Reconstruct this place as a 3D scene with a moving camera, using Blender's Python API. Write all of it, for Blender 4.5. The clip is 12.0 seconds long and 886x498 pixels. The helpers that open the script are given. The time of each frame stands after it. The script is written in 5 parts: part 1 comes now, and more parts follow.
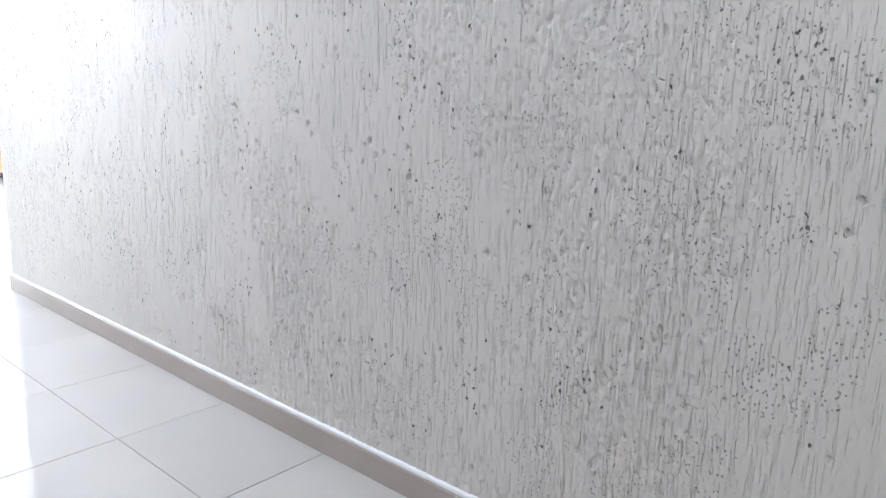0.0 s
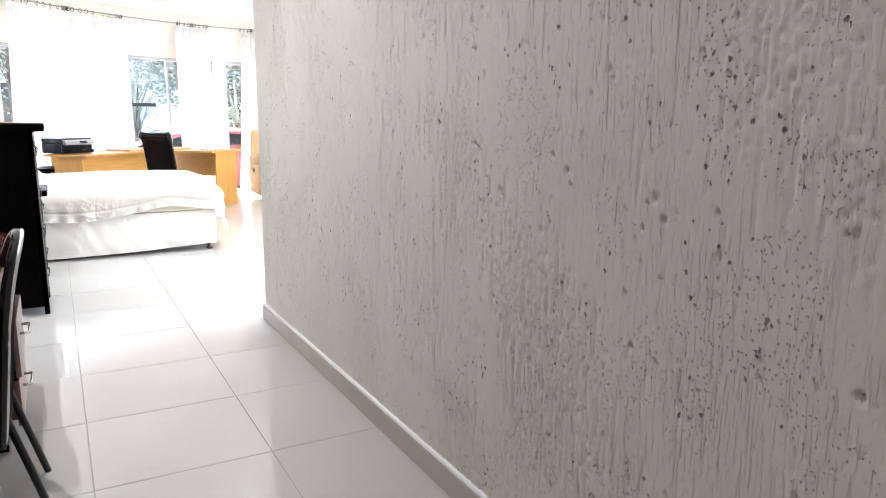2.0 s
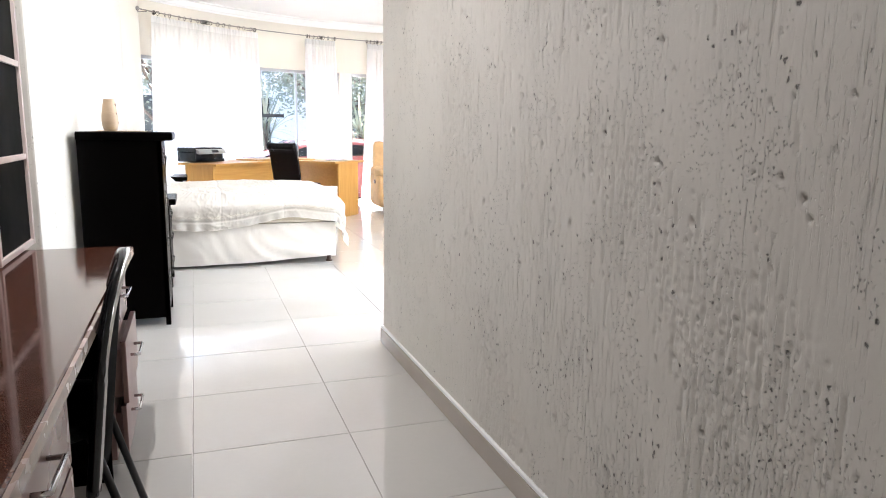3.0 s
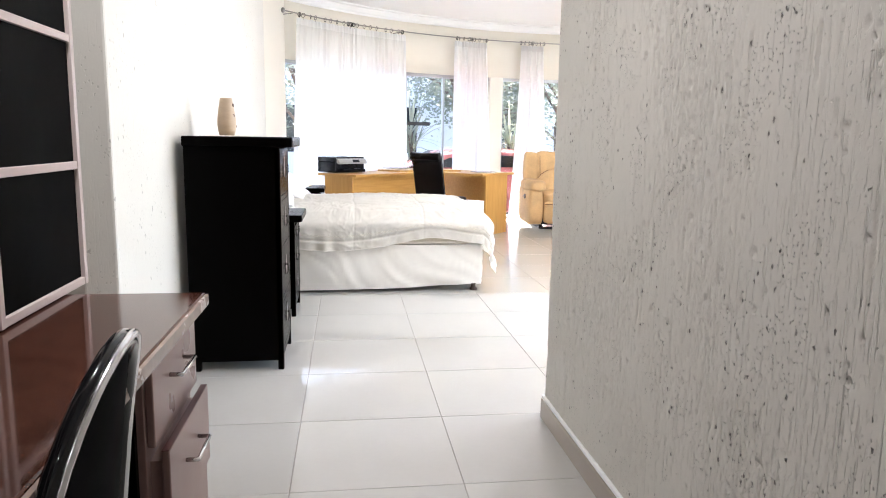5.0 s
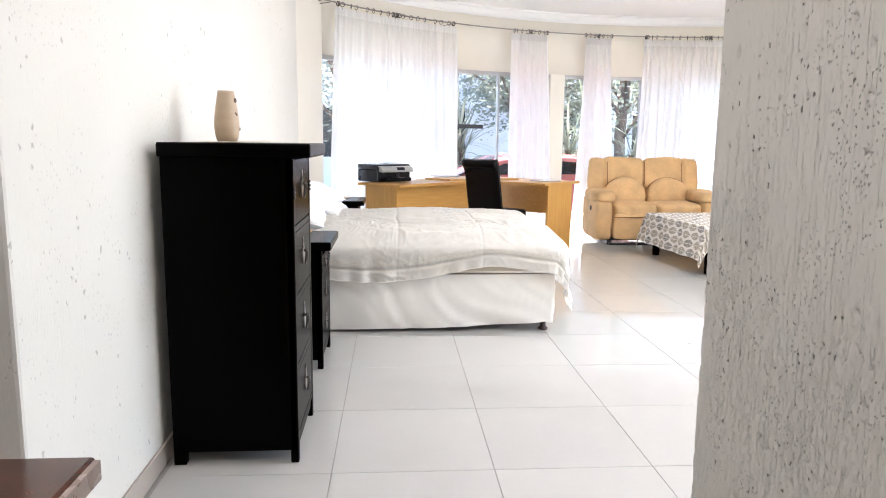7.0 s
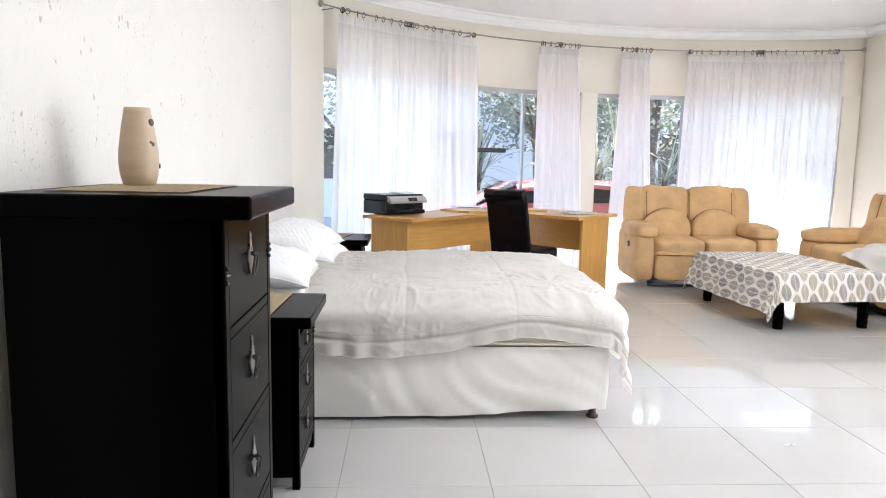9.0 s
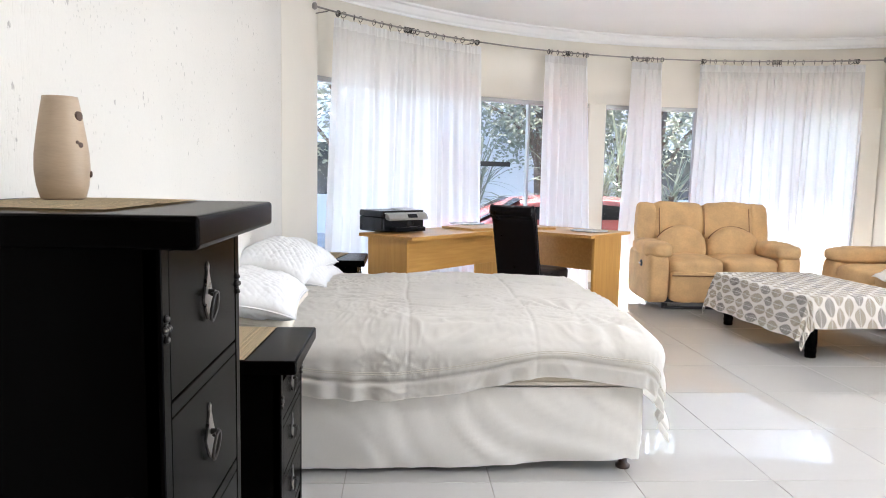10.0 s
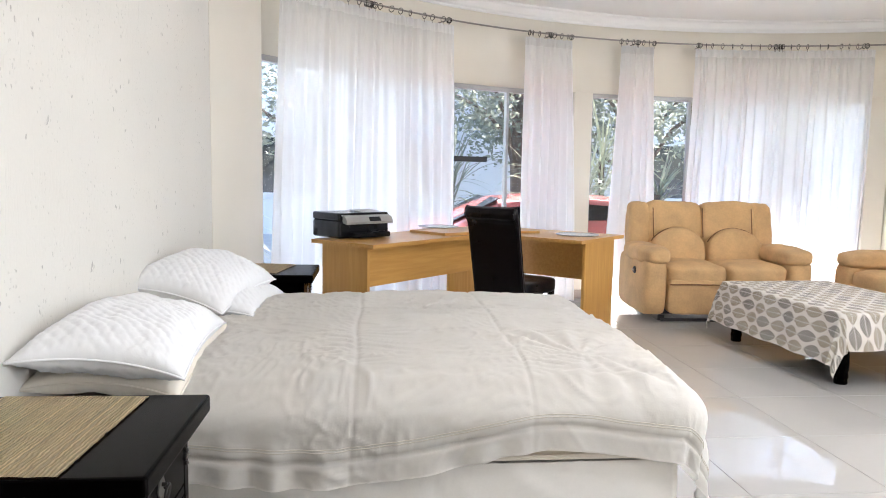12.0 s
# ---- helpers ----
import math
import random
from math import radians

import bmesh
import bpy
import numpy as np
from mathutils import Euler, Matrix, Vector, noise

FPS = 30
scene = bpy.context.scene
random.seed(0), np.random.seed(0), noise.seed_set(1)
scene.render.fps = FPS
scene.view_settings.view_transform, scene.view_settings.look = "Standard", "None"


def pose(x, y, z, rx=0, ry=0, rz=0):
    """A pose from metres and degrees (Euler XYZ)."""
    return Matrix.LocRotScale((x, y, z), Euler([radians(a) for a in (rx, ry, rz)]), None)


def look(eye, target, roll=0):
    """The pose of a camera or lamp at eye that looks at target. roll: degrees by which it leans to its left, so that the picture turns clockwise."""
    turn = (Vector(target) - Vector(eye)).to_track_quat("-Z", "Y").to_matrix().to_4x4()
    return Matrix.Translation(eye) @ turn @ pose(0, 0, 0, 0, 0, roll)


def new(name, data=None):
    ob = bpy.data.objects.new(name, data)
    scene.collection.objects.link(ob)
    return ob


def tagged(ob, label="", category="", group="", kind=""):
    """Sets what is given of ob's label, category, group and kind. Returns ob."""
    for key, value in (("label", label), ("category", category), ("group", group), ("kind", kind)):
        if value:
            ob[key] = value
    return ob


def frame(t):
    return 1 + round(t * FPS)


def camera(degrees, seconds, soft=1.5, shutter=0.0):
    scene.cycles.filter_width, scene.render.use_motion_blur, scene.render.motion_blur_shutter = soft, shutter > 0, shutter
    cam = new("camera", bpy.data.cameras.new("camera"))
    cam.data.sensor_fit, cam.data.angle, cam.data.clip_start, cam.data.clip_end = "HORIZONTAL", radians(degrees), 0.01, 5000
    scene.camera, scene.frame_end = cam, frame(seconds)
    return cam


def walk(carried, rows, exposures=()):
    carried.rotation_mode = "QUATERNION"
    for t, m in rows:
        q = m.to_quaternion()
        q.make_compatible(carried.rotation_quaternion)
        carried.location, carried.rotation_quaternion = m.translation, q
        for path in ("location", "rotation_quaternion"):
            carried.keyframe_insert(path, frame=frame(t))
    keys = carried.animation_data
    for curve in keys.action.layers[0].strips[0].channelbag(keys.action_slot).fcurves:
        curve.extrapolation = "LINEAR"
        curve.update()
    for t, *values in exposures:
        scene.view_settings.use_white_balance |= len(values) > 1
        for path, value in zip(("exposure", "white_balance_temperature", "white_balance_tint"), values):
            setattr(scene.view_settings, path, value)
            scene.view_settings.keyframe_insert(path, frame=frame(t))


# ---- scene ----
cam = camera(64.9, 12.0, soft=1.0)
PATH = [
    (0, (-0.391, -1.722, 1.188), (1.1, -0.453, 0.78), 1.7),
    (0.5, (-0.308, -1.598, 1.206), (1.066, -0.205, 0.792), 1.3),
    (1, (-0.235, -1.478, 1.219), (1.024, 0.024, 0.819), 1.1),
    (1.5, (-0.116, -1.352, 1.232), (1.001, 0.261, 0.84), 0.4),
    (2, (-0.021, -1.233, 1.234), (0.932, 0.485, 0.863), 0.3),
    (2.5, (0.025, -1.043, 1.225), (0.82, 0.758, 0.874), 0.4),
    (3, (0.055, -0.843, 1.225), (0.716, 1.014, 0.886), 0.7),
    (5, (0.2, 0.153, 1.192), (0.472, 2.11, 0.879), 0.9),
    (5.5, (0.242, 0.435, 1.199), (0.458, 2.397, 0.879), 0.9),
    (6, (0.235, 0.7, 1.198), (0.419, 2.666, 0.881), 0.6),
    (6.5, (0.222, 0.941, 1.195), (0.382, 2.911, 0.885), 0.6),
    (8.5, (0.242, 1.975, 1.249), (0.358, 3.952, 0.974), 0.9),
    (9, (0.256, 2.212, 1.266), (0.361, 4.194, 1.015), 1.0),
    (9.5, (0.238, 2.44, 1.258), (0.345, 4.425, 1.036), 1.0),
    (10, (0.224, 2.661, 1.248), (0.341, 4.647, 1.042), 1.1),
    (10.5, (0.245, 2.88, 1.241), (0.366, 4.866, 1.039), 1.0),
    (11, (0.282, 3.078, 1.242), (0.409, 5.063, 1.036), 1.2),
    (11.5, (0.299, 3.3, 1.233), (0.451, 5.284, 1.027), 1.2),
    (12, (0.317, 3.495, 1.236), (0.509, 5.474, 1.026), 1.0),
]
walk(cam, [(t, look(eye, target, roll)) for t, eye, target, roll in PATH], exposures=[(0, 4.72, 5300, 12), (0.5, 4.4, 5350, 12), (1.5, 4.0, 5600, 12), (2.5, 3.75, 6050, 13), (5, 3.38, 6050, 13), (6.5, 3.25, 6080, 14), (9, 2.98, 5950, 13), (12, 2.78, 6120, 13)])

# ---- light ----
SUN_AZ, SUN_EL = 20.0, 46.0  # degrees clockwise from +y, and above the horizon
world = bpy.data.worlds.new("sky")
scene.world = world
world.use_nodes = True
wn = world.node_tree.nodes
sky = wn.new("ShaderNodeTexSky")
sky.sky_type, sky.sun_disc = "NISHITA", False
sky.sun_elevation, sky.sun_rotation = radians(SUN_EL), radians(SUN_AZ)
world.node_tree.links.new(sky.outputs[0], wn["Background"].inputs[0])
wn["Background"].inputs[1].default_value = 0.15
sun = new("sun", bpy.data.lights.new("sun", "SUN"))
sun.data.energy, sun.data.angle, sun.data.color = 5.0, radians(0.5), (1.0, 0.95, 0.88)
sa, se = radians(SUN_AZ), radians(SUN_EL)
# area lamp added in the unseen opening beside the walk, for sky light
side = new("side_sky_fill", bpy.data.lights.new("side_sky_fill", "AREA"))
side.data.shape, side.data.size, side.data.size_y, side.data.energy, side.data.color = "RECTANGLE", 2.8, 2.0, 9.0, (0.97, 0.98, 1.0)
side.matrix_world = look((5.66, 4.75, 1.15), (0.0, 4.9, -0.6))
sun.matrix_world = look((0, 0, 0), (-math.sin(sa) * math.cos(se), -math.cos(sa) * math.cos(se), -math.sin(se)))

# ---- materials ----


def material(name, color, rough=0.5, metal=0.0, spread=0.08, scale=6.0, fine=60.0, bump=0.15, depth=0.002, stretch=(1, 1, 1), coat=0.0, spec=0.5, random_amount=0.0, rough_var=0.06):
    """A painted, woven or cast surface: colour varied at two scales, with fine relief."""
    m = bpy.data.materials.new(name)
    m.use_nodes = True
    n, l = m.node_tree.nodes, m.node_tree.links
    b = n["Principled BSDF"]
    tc, mp = n.new("ShaderNodeTexCoord"), n.new("ShaderNodeMapping")
    mp.inputs["Scale"].default_value = stretch
    l.new(tc.outputs["Object"], mp.inputs[0])
    big, small = n.new("ShaderNodeTexNoise"), n.new("ShaderNodeTexNoise")
    big.inputs["Scale"].default_value, small.inputs["Scale"].default_value = scale, fine
    big.inputs["Detail"].default_value, small.inputs["Detail"].default_value = 4, 3
    for t in (big, small):
        l.new(mp.outputs[0], t.inputs["Vector"])
    mix = n.new("ShaderNodeMath")
    mix.operation = "MULTIPLY_ADD"
    mix.inputs[1].default_value = 0.35
    l.new(small.outputs["Fac"], mix.inputs[0])
    l.new(big.outputs["Fac"], mix.inputs[2])
    ramp = n.new("ShaderNodeMapRange")
    ramp.inputs[1].default_value, ramp.inputs[2].default_value = 0.35, 1.0
    ramp.inputs[3].default_value, ramp.inputs[4].default_value = 1 - spread, 1 + spread
    l.new(mix.outputs[0], ramp.inputs[0])
    value = ramp.outputs[0]
    if random_amount:
        info = n.new("ShaderNodeObjectInfo")
        jit = n.new("ShaderNodeMapRange")
        jit.inputs[3].default_value, jit.inputs[4].default_value = 1 - random_amount, 1 + random_amount
        l.new(info.outputs["Random"], jit.inputs[0])
        mul = n.new("ShaderNodeMath")
        mul.operation = "MULTIPLY"
        l.new(value, mul.inputs[0])
        l.new(jit.outputs[0], mul.inputs[1])
        value = mul.outputs[0]
    vec = n.new("ShaderNodeVectorMath")
    vec.operation = "SCALE"
    vec.inputs[0].default_value = color
    l.new(value, vec.inputs["Scale"])
    l.new(vec.outputs[0], b.inputs["Base Color"])
    rr = n.new("ShaderNodeMapRange")
    rr.inputs[1].default_value, rr.inputs[2].default_value = 0.3, 0.7
    rr.inputs[3].default_value, rr.inputs[4].default_value = max(rough - rough_var, 0.02), min(rough + rough_var, 1)
    l.new(big.outputs["Fac"], rr.inputs[0])
    l.new(rr.outputs[0], b.inputs["Roughness"])
    b.inputs["Metallic"].default_value = metal
    b.inputs["Specular IOR Level"].default_value = spec
    b.inputs["Coat Weight"].default_value = coat
    if bump:
        bp = n.new("ShaderNodeBump")
        bp.inputs["Strength"].default_value, bp.inputs["Distance"].default_value = bump, depth
        l.new(small.outputs["Fac"], bp.inputs["Height"])
        l.new(bp.outputs[0], b.inputs["Normal"])
    return m


def add_height(m, height, strength, depth):
    """Lays one more bump under the material's own."""
    n, l = m.node_tree.nodes, m.node_tree.links
    b = n["Principled BSDF"]
    bp = n.new("ShaderNodeBump")
    bp.inputs["Strength"].default_value, bp.inputs["Distance"].default_value = strength, depth
    l.new(height, bp.inputs["Height"])
    if b.inputs["Normal"].links:
        l.new(b.inputs["Normal"].links[0].from_socket, bp.inputs["Normal"])
    l.new(bp.outputs[0], b.inputs["Normal"])


def wood(name, color, dark, scale=3.0, rough=0.35, axis=(1, 14, 14)):
    """Veneer with long grain along the first axis."""
    m = bpy.data.materials.new(name)
    m.use_nodes = True
    n, l = m.node_tree.nodes, m.node_tree.links
    b = n["Principled BSDF"]
    tc, mp, t, r = n.new("ShaderNodeTexCoord"), n.new("ShaderNodeMapping"), n.new("ShaderNodeTexNoise"), n.new("ShaderNodeValToRGB")
    mp.inputs["Scale"].default_value = axis
    l.new(tc.outputs["Object"], mp.inputs[0])
    l.new(mp.outputs[0], t.inputs["Vector"])
    t.inputs["Scale"].default_value, t.inputs["Detail"].default_value, t.inputs["Distortion"].default_value = scale, 8, 0.6
    r.color_ramp.elements[0].position, r.color_ramp.elements[1].position = 0.3, 0.72
    r.color_ramp.elements[0].color, r.color_ramp.elements[1].color = (*dark, 1), (*color, 1)
    l.new(t.outputs["Fac"], r.inputs[0])
    l.new(r.outputs[0], b.inputs["Base Color"])
    b.inputs["Roughness"].default_value = rough
    bp = n.new("ShaderNodeBump")
    bp.inputs["Strength"].default_value, bp.inputs["Distance"].default_value = 0.1, 0.001
    l.new(t.outputs["Fac"], bp.inputs["Height"])
    l.new(bp.outputs[0], b.inputs["Normal"])
    return m


def pitted_plaster(name, color, amount, pits, shade_dirt=(0.16, 0.15, 0.14)):
    """Painted screed dragged upright: long grooves, torn ridges and small pits."""
    m = material(name, color, 0.6, spread=0.05, scale=1.4, fine=90, bump=0.08, depth=0.001)
    n, l = m.node_tree.nodes, m.node_tree.links
    tc = n.new("ShaderNodeTexCoord")

    def field(scale, stretch, low, high, detail=4.0, kind="ShaderNodeTexNoise"):
        mp, t, r = n.new("ShaderNodeMapping"), n.new(kind), n.new("ShaderNodeMapRange")
        mp.inputs["Scale"].default_value = stretch
        l.new(tc.outputs["Object"], mp.inputs[0])
        t.inputs["Scale"].default_value = scale
        if kind == "ShaderNodeTexVoronoi":
            warp, shift = n.new("ShaderNodeTexNoise"), n.new("ShaderNodeMixRGB")
            warp.inputs["Scale"].default_value = scale * 2.6
            l.new(mp.outputs[0], warp.inputs["Vector"])
            shift.blend_type = "ADD"
            shift.inputs[0].default_value = 0.55 / scale
            l.new(mp.outputs[0], shift.inputs[1])
            l.new(warp.outputs["Color"], shift.inputs[2])
            l.new(shift.outputs[0], t.inputs["Vector"])
        else:
            l.new(mp.outputs[0], t.inputs["Vector"])
        if kind == "ShaderNodeTexNoise":
            t.inputs["Detail"].default_value = detail
        r.interpolation_type = "SMOOTHSTEP"
        r.inputs[1].default_value, r.inputs[2].default_value = low, high
        l.new(t.outputs[0], r.inputs[0])
        return r.outputs[0]

    def times(a, b):
        x = n.new("ShaderNodeMath")
        x.operation = "MULTIPLY"
        for i, s in enumerate((a, b)):
            if isinstance(s, (int, float)):
                x.inputs[i].default_value = s
            else:
                l.new(s, x.inputs[i])
        return x.outputs[0]

    def plus(a, b):
        x = n.new("ShaderNodeMath")
        l.new(a, x.inputs[0])
        l.new(b, x.inputs[1])
        return x.outputs[0]

    worn = field(1.1, (1, 1, 0.8), 0.36, 0.62)
    grooves = times(field(20, (9, 9, 0.5), 0.57, 0.68, 3.0), worn)
    crumbs = times(field(34, (3.0, 3.0, 1.5), 0.55, 0.70, 5.0), worn)
    tears = times(field(60, (1.6, 1.6, 1.1), 0.62, 0.72, 2.0), field(2.3, (1, 1, 1), 0.45, 0.6))
    low = times(plus(plus(times(grooves, 0.55), times(crumbs, 0.2)), times(tears, 0.35)), -1.0)
    add_height(m, low, amount, 0.004)
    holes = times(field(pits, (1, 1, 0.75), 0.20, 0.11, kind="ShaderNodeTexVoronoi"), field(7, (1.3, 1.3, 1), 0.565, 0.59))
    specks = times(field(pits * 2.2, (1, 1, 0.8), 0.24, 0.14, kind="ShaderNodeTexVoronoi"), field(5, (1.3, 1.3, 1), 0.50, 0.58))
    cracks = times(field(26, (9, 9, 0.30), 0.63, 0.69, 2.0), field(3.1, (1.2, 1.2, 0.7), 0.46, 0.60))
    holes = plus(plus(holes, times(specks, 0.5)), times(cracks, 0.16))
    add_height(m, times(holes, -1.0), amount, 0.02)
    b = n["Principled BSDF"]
    # Pits take a darker colour for the shade inside them, cracks for dirt.
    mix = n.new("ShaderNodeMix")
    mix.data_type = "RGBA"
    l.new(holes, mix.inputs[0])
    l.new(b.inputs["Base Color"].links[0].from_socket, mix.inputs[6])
    mix.inputs[7].default_value = (*shade_dirt, 1)
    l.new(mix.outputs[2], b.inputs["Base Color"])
    return m


def sheer(name, color, clear):
    """Thin voile: lets light through, part of it straight."""
    m = bpy.data.materials.new(name)
    m.use_nodes = True
    n, l = m.node_tree.nodes, m.node_tree.links
    n.remove(n["Principled BSDF"])
    d, t, c = n.new("ShaderNodeBsdfDiffuse"), n.new("ShaderNodeBsdfTranslucent"), n.new("ShaderNodeBsdfTransparent")
    a, b = n.new("ShaderNodeMixShader"), n.new("ShaderNodeMixShader")
    tc, mp, weave = n.new("ShaderNodeTexCoord"), n.new("ShaderNodeMapping"), n.new("ShaderNodeTexNoise")
    mp.inputs["Scale"].default_value = (60, 60, 4)
    weave.inputs["Scale"].default_value = 6
    l.new(tc.outputs["Object"], mp.inputs[0])
    l.new(mp.outputs[0], weave.inputs["Vector"])
    r = n.new("ShaderNodeMapRange")
    r.inputs[3].default_value, r.inputs[4].default_value = clear - 0.03, clear + 0.03
    l.new(weave.outputs["Fac"], r.inputs[0])
    d.inputs[0].default_value = t.inputs[0].default_value = (*color, 1)
    a.inputs[0].default_value = 0.65
    l.new(d.outputs[0], a.inputs[1])
    l.new(t.outputs[0], a.inputs[2])
    l.new(r.outputs[0], b.inputs[0])
    l.new(a.outputs[0], b.inputs[1])
    l.new(c.outputs[0], b.inputs[2])
    l.new(b.outputs[0], n["Material Output"].inputs[0])
    return m


def glass(name, tint=(0.95, 0.97, 1.0)):
    m = material(name, tint, 0.02, bump=0, spread=0.0, rough_var=0.0)
    m.node_tree.nodes["Principled BSDF"].inputs["Transmission Weight"].default_value = 1.0
    m.node_tree.nodes["Principled BSDF"].inputs["IOR"].default_value = 1.1
    return m


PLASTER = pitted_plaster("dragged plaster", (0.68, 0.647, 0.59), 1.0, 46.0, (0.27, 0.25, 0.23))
CREAM = pitted_plaster("cream wall paint", (0.70, 0.675, 0.62), 0.30, 26.0, (0.46, 0.44, 0.40))
CREAM_PLAIN = material("smooth cream paint", (0.80, 0.76, 0.67), 0.6, scale=1.5, spread=0.04, fine=120, bump=0.1)
WHITE = material("white ceiling paint", (0.88, 0.88, 0.875), 0.7, scale=1.0, spread=0.03, fine=150, bump=0.1)
SKIRT = material("glazed skirting tile", (0.42, 0.365, 0.32), 0.2, scale=3, spread=0.05, fine=50, bump=0.02)
TILE = material("polished porcelain", (0.50, 0.485, 0.455), 0.03, spec=1.0, scale=2.2, spread=0.035, fine=40, bump=0.0, random_amount=0.02, rough_var=0.012)
GROUT = material("grey grout", (0.30, 0.28, 0.26), 0.9, scale=8, spread=0.2, fine=200, bump=0.4)
BLACKWOOD = material("black stained wood", (0.0013, 0.0010, 0.0009), 0.26, scale=4, spread=0.05, fine=30, bump=0.01, stretch=(1, 4, 1), spec=0.07, rough_var=0.0)
MATTEBLACK = material("matt black panel", (0.0008, 0.0008, 0.0008), 0.6, scale=4, spread=0.2, fine=30, bump=0.02, spec=0.03)
for lacquer in (BLACKWOOD, MATTEBLACK):
    lacquer.node_tree.nodes["Principled BSDF"].inputs["IOR"].default_value = 1.22
    lacquer.node_tree.nodes["Principled BSDF"].inputs["Specular IOR Level"].default_value = 0.12
IRON = material("dark iron fitting", (0.06, 0.055, 0.05), 0.38, metal=0.9, scale=20, spread=0.2, fine=140, bump=0.2)
PEWTER = material("worn pewter plate", (0.34, 0.31, 0.30), 0.3, metal=1.0, scale=30, spread=0.25, fine=140, bump=0.2)
CHROME = material("brushed chrome", (0.72, 0.72, 0.74), 0.2, metal=1.0, scale=20, spread=0.05, fine=120, bump=0.03)
STEEL = material("dull curtain steel", (0.35, 0.33, 0.31), 0.35, metal=1.0, scale=20, spread=0.1, fine=120, bump=0.05)
BEECH = wood("golden beech veneer", (0.62, 0.345, 0.095), (0.52, 0.265, 0.065), 3.0, 0.32)
BEECH_UP = wood("upright beech veneer", (0.62, 0.345, 0.095), (0.52, 0.265, 0.065), 3.0, 0.32, (12, 12, 0.8))
CERISE = material("dusky pink laminate", (0.26, 0.165, 0.15), 0.3, scale=3, spread=0.06, fine=70, bump=0.03)
MAROON = material("dark red edge band", (0.07, 0.012, 0.012), 0.35, scale=6, spread=0.1, fine=70, bump=0.02)
EDGE = material("pale brown stone edge", (0.30, 0.225, 0.19), 0.25, scale=12, spread=0.2, fine=90, bump=0.02)
PALE_FRAME = material("pale mauve lacquer", (0.62, 0.52, 0.50), 0.35, scale=6, spread=0.05, fine=70, bump=0.03)
BLACKGLASS = material("black gloss panel", (0.006, 0.006, 0.007), 0.06, scale=4, spread=0.2, fine=30, bump=0.0)
LEATHER = material("black brown leather", (0.005, 0.0035, 0.004), 0.32, scale=8, spread=0.1, fine=220, bump=0.35, depth=0.001, spec=0.14)
SUEDE = material("tan suede upholstery", (0.60, 0.385, 0.18), 0.85, scale=6, spread=0.22, fine=60, bump=0.6, depth=0.003)
SEAM_CREASE = material("dark tan seam and crease shade", (0.20, 0.10, 0.04), 0.8, scale=8, spread=0.1, fine=90, bump=0.1)
LINEN = material("white cotton duvet cover", (0.92, 0.885, 0.825), 0.9, scale=3, spread=0.04, fine=160, bump=0.25, depth=0.001)
QUILT = material("quilted white cotton", (0.80, 0.80, 0.80), 0.9, scale=3, spread=0.03, fine=160, bump=0.2, depth=0.001)
IVORY = material("ivory pillow cotton", (0.76, 0.70, 0.60), 0.9, scale=4, spread=0.05, fine=160, bump=0.25, depth=0.001)
MATTRESS = material("cream mattress ticking", (0.66, 0.59, 0.47), 0.9, scale=4, spread=0.08, fine=110, bump=0.8, depth=0.003)
VALANCE = material("off-white bed skirt cloth", (0.74, 0.71, 0.66), 0.9, scale=3, spread=0.05, fine=140, bump=0.2, depth=0.001)
VASE = material("sand coloured stoneware", (0.47, 0.36, 0.25), 0.45, scale=6, spread=0.12, fine=60, bump=0.2, stretch=(1, 1, 5))
PRINTER = material("black printer plastic", (0.004, 0.004, 0.006), 0.25, scale=6, spread=0.1, fine=200, bump=0.1, spec=0.25)
PRINTGREY = material("silver grey plastic", (0.34, 0.335, 0.32), 0.35, scale=6, spread=0.05, fine=200, bump=0.05)
PLATE = material("grey frosted glass mat", (0.52, 0.53, 0.56), 0.15, scale=10, spread=0.05, fine=60, bump=0.02)
RUBBER = material("black metal", (0.02, 0.02, 0.022), 0.4, scale=10, spread=0.2, fine=100, bump=0.1)
ALUMINIUM = material("grey aluminium", (0.42, 0.42, 0.42), 0.4, metal=0.6, scale=10, spread=0.05, fine=100, bump=0.02)
WHITEPLASTIC = material("white plastic", (0.8, 0.8, 0.79), 0.3, scale=6, spread=0.02, fine=100, bump=0.02)
PANE = glass("window glass")
VOILE = sheer("white voile", (0.95, 0.95, 0.95), 0.22)
VOILE_DENSE = sheer("bunched white voile", (0.96, 0.96, 0.96), 0.05)
VOILE_HEAD = sheer("gathered voile heading", (0.88, 0.88, 0.88), 0.05)
# Leaf colours are lightened to imitate haze from reflections in the panes.
LEAF = material("garden leaf", (0.20, 0.205, 0.15), 0.45, scale=2, spread=0.5, fine=14, bump=0.1)
PALM = material("variegated leaf paled for haze", (0.42, 0.42, 0.27), 0.4, scale=3, spread=0.5, fine=14, bump=0.1)


def backlit(m, tint, amount):
    """Lets part of the light through a thin leaf."""
    n, l = m.node_tree.nodes, m.node_tree.links
    t, mix = n.new("ShaderNodeBsdfTranslucent"), n.new("ShaderNodeMixShader")
    t.inputs[0].default_value = (*tint, 1)
    mix.inputs[0].default_value = amount
    l.new(n["Principled BSDF"].outputs[0], mix.inputs[1])
    l.new(t.outputs[0], mix.inputs[2])
    l.new(mix.outputs[0], n["Material Output"].inputs[0])


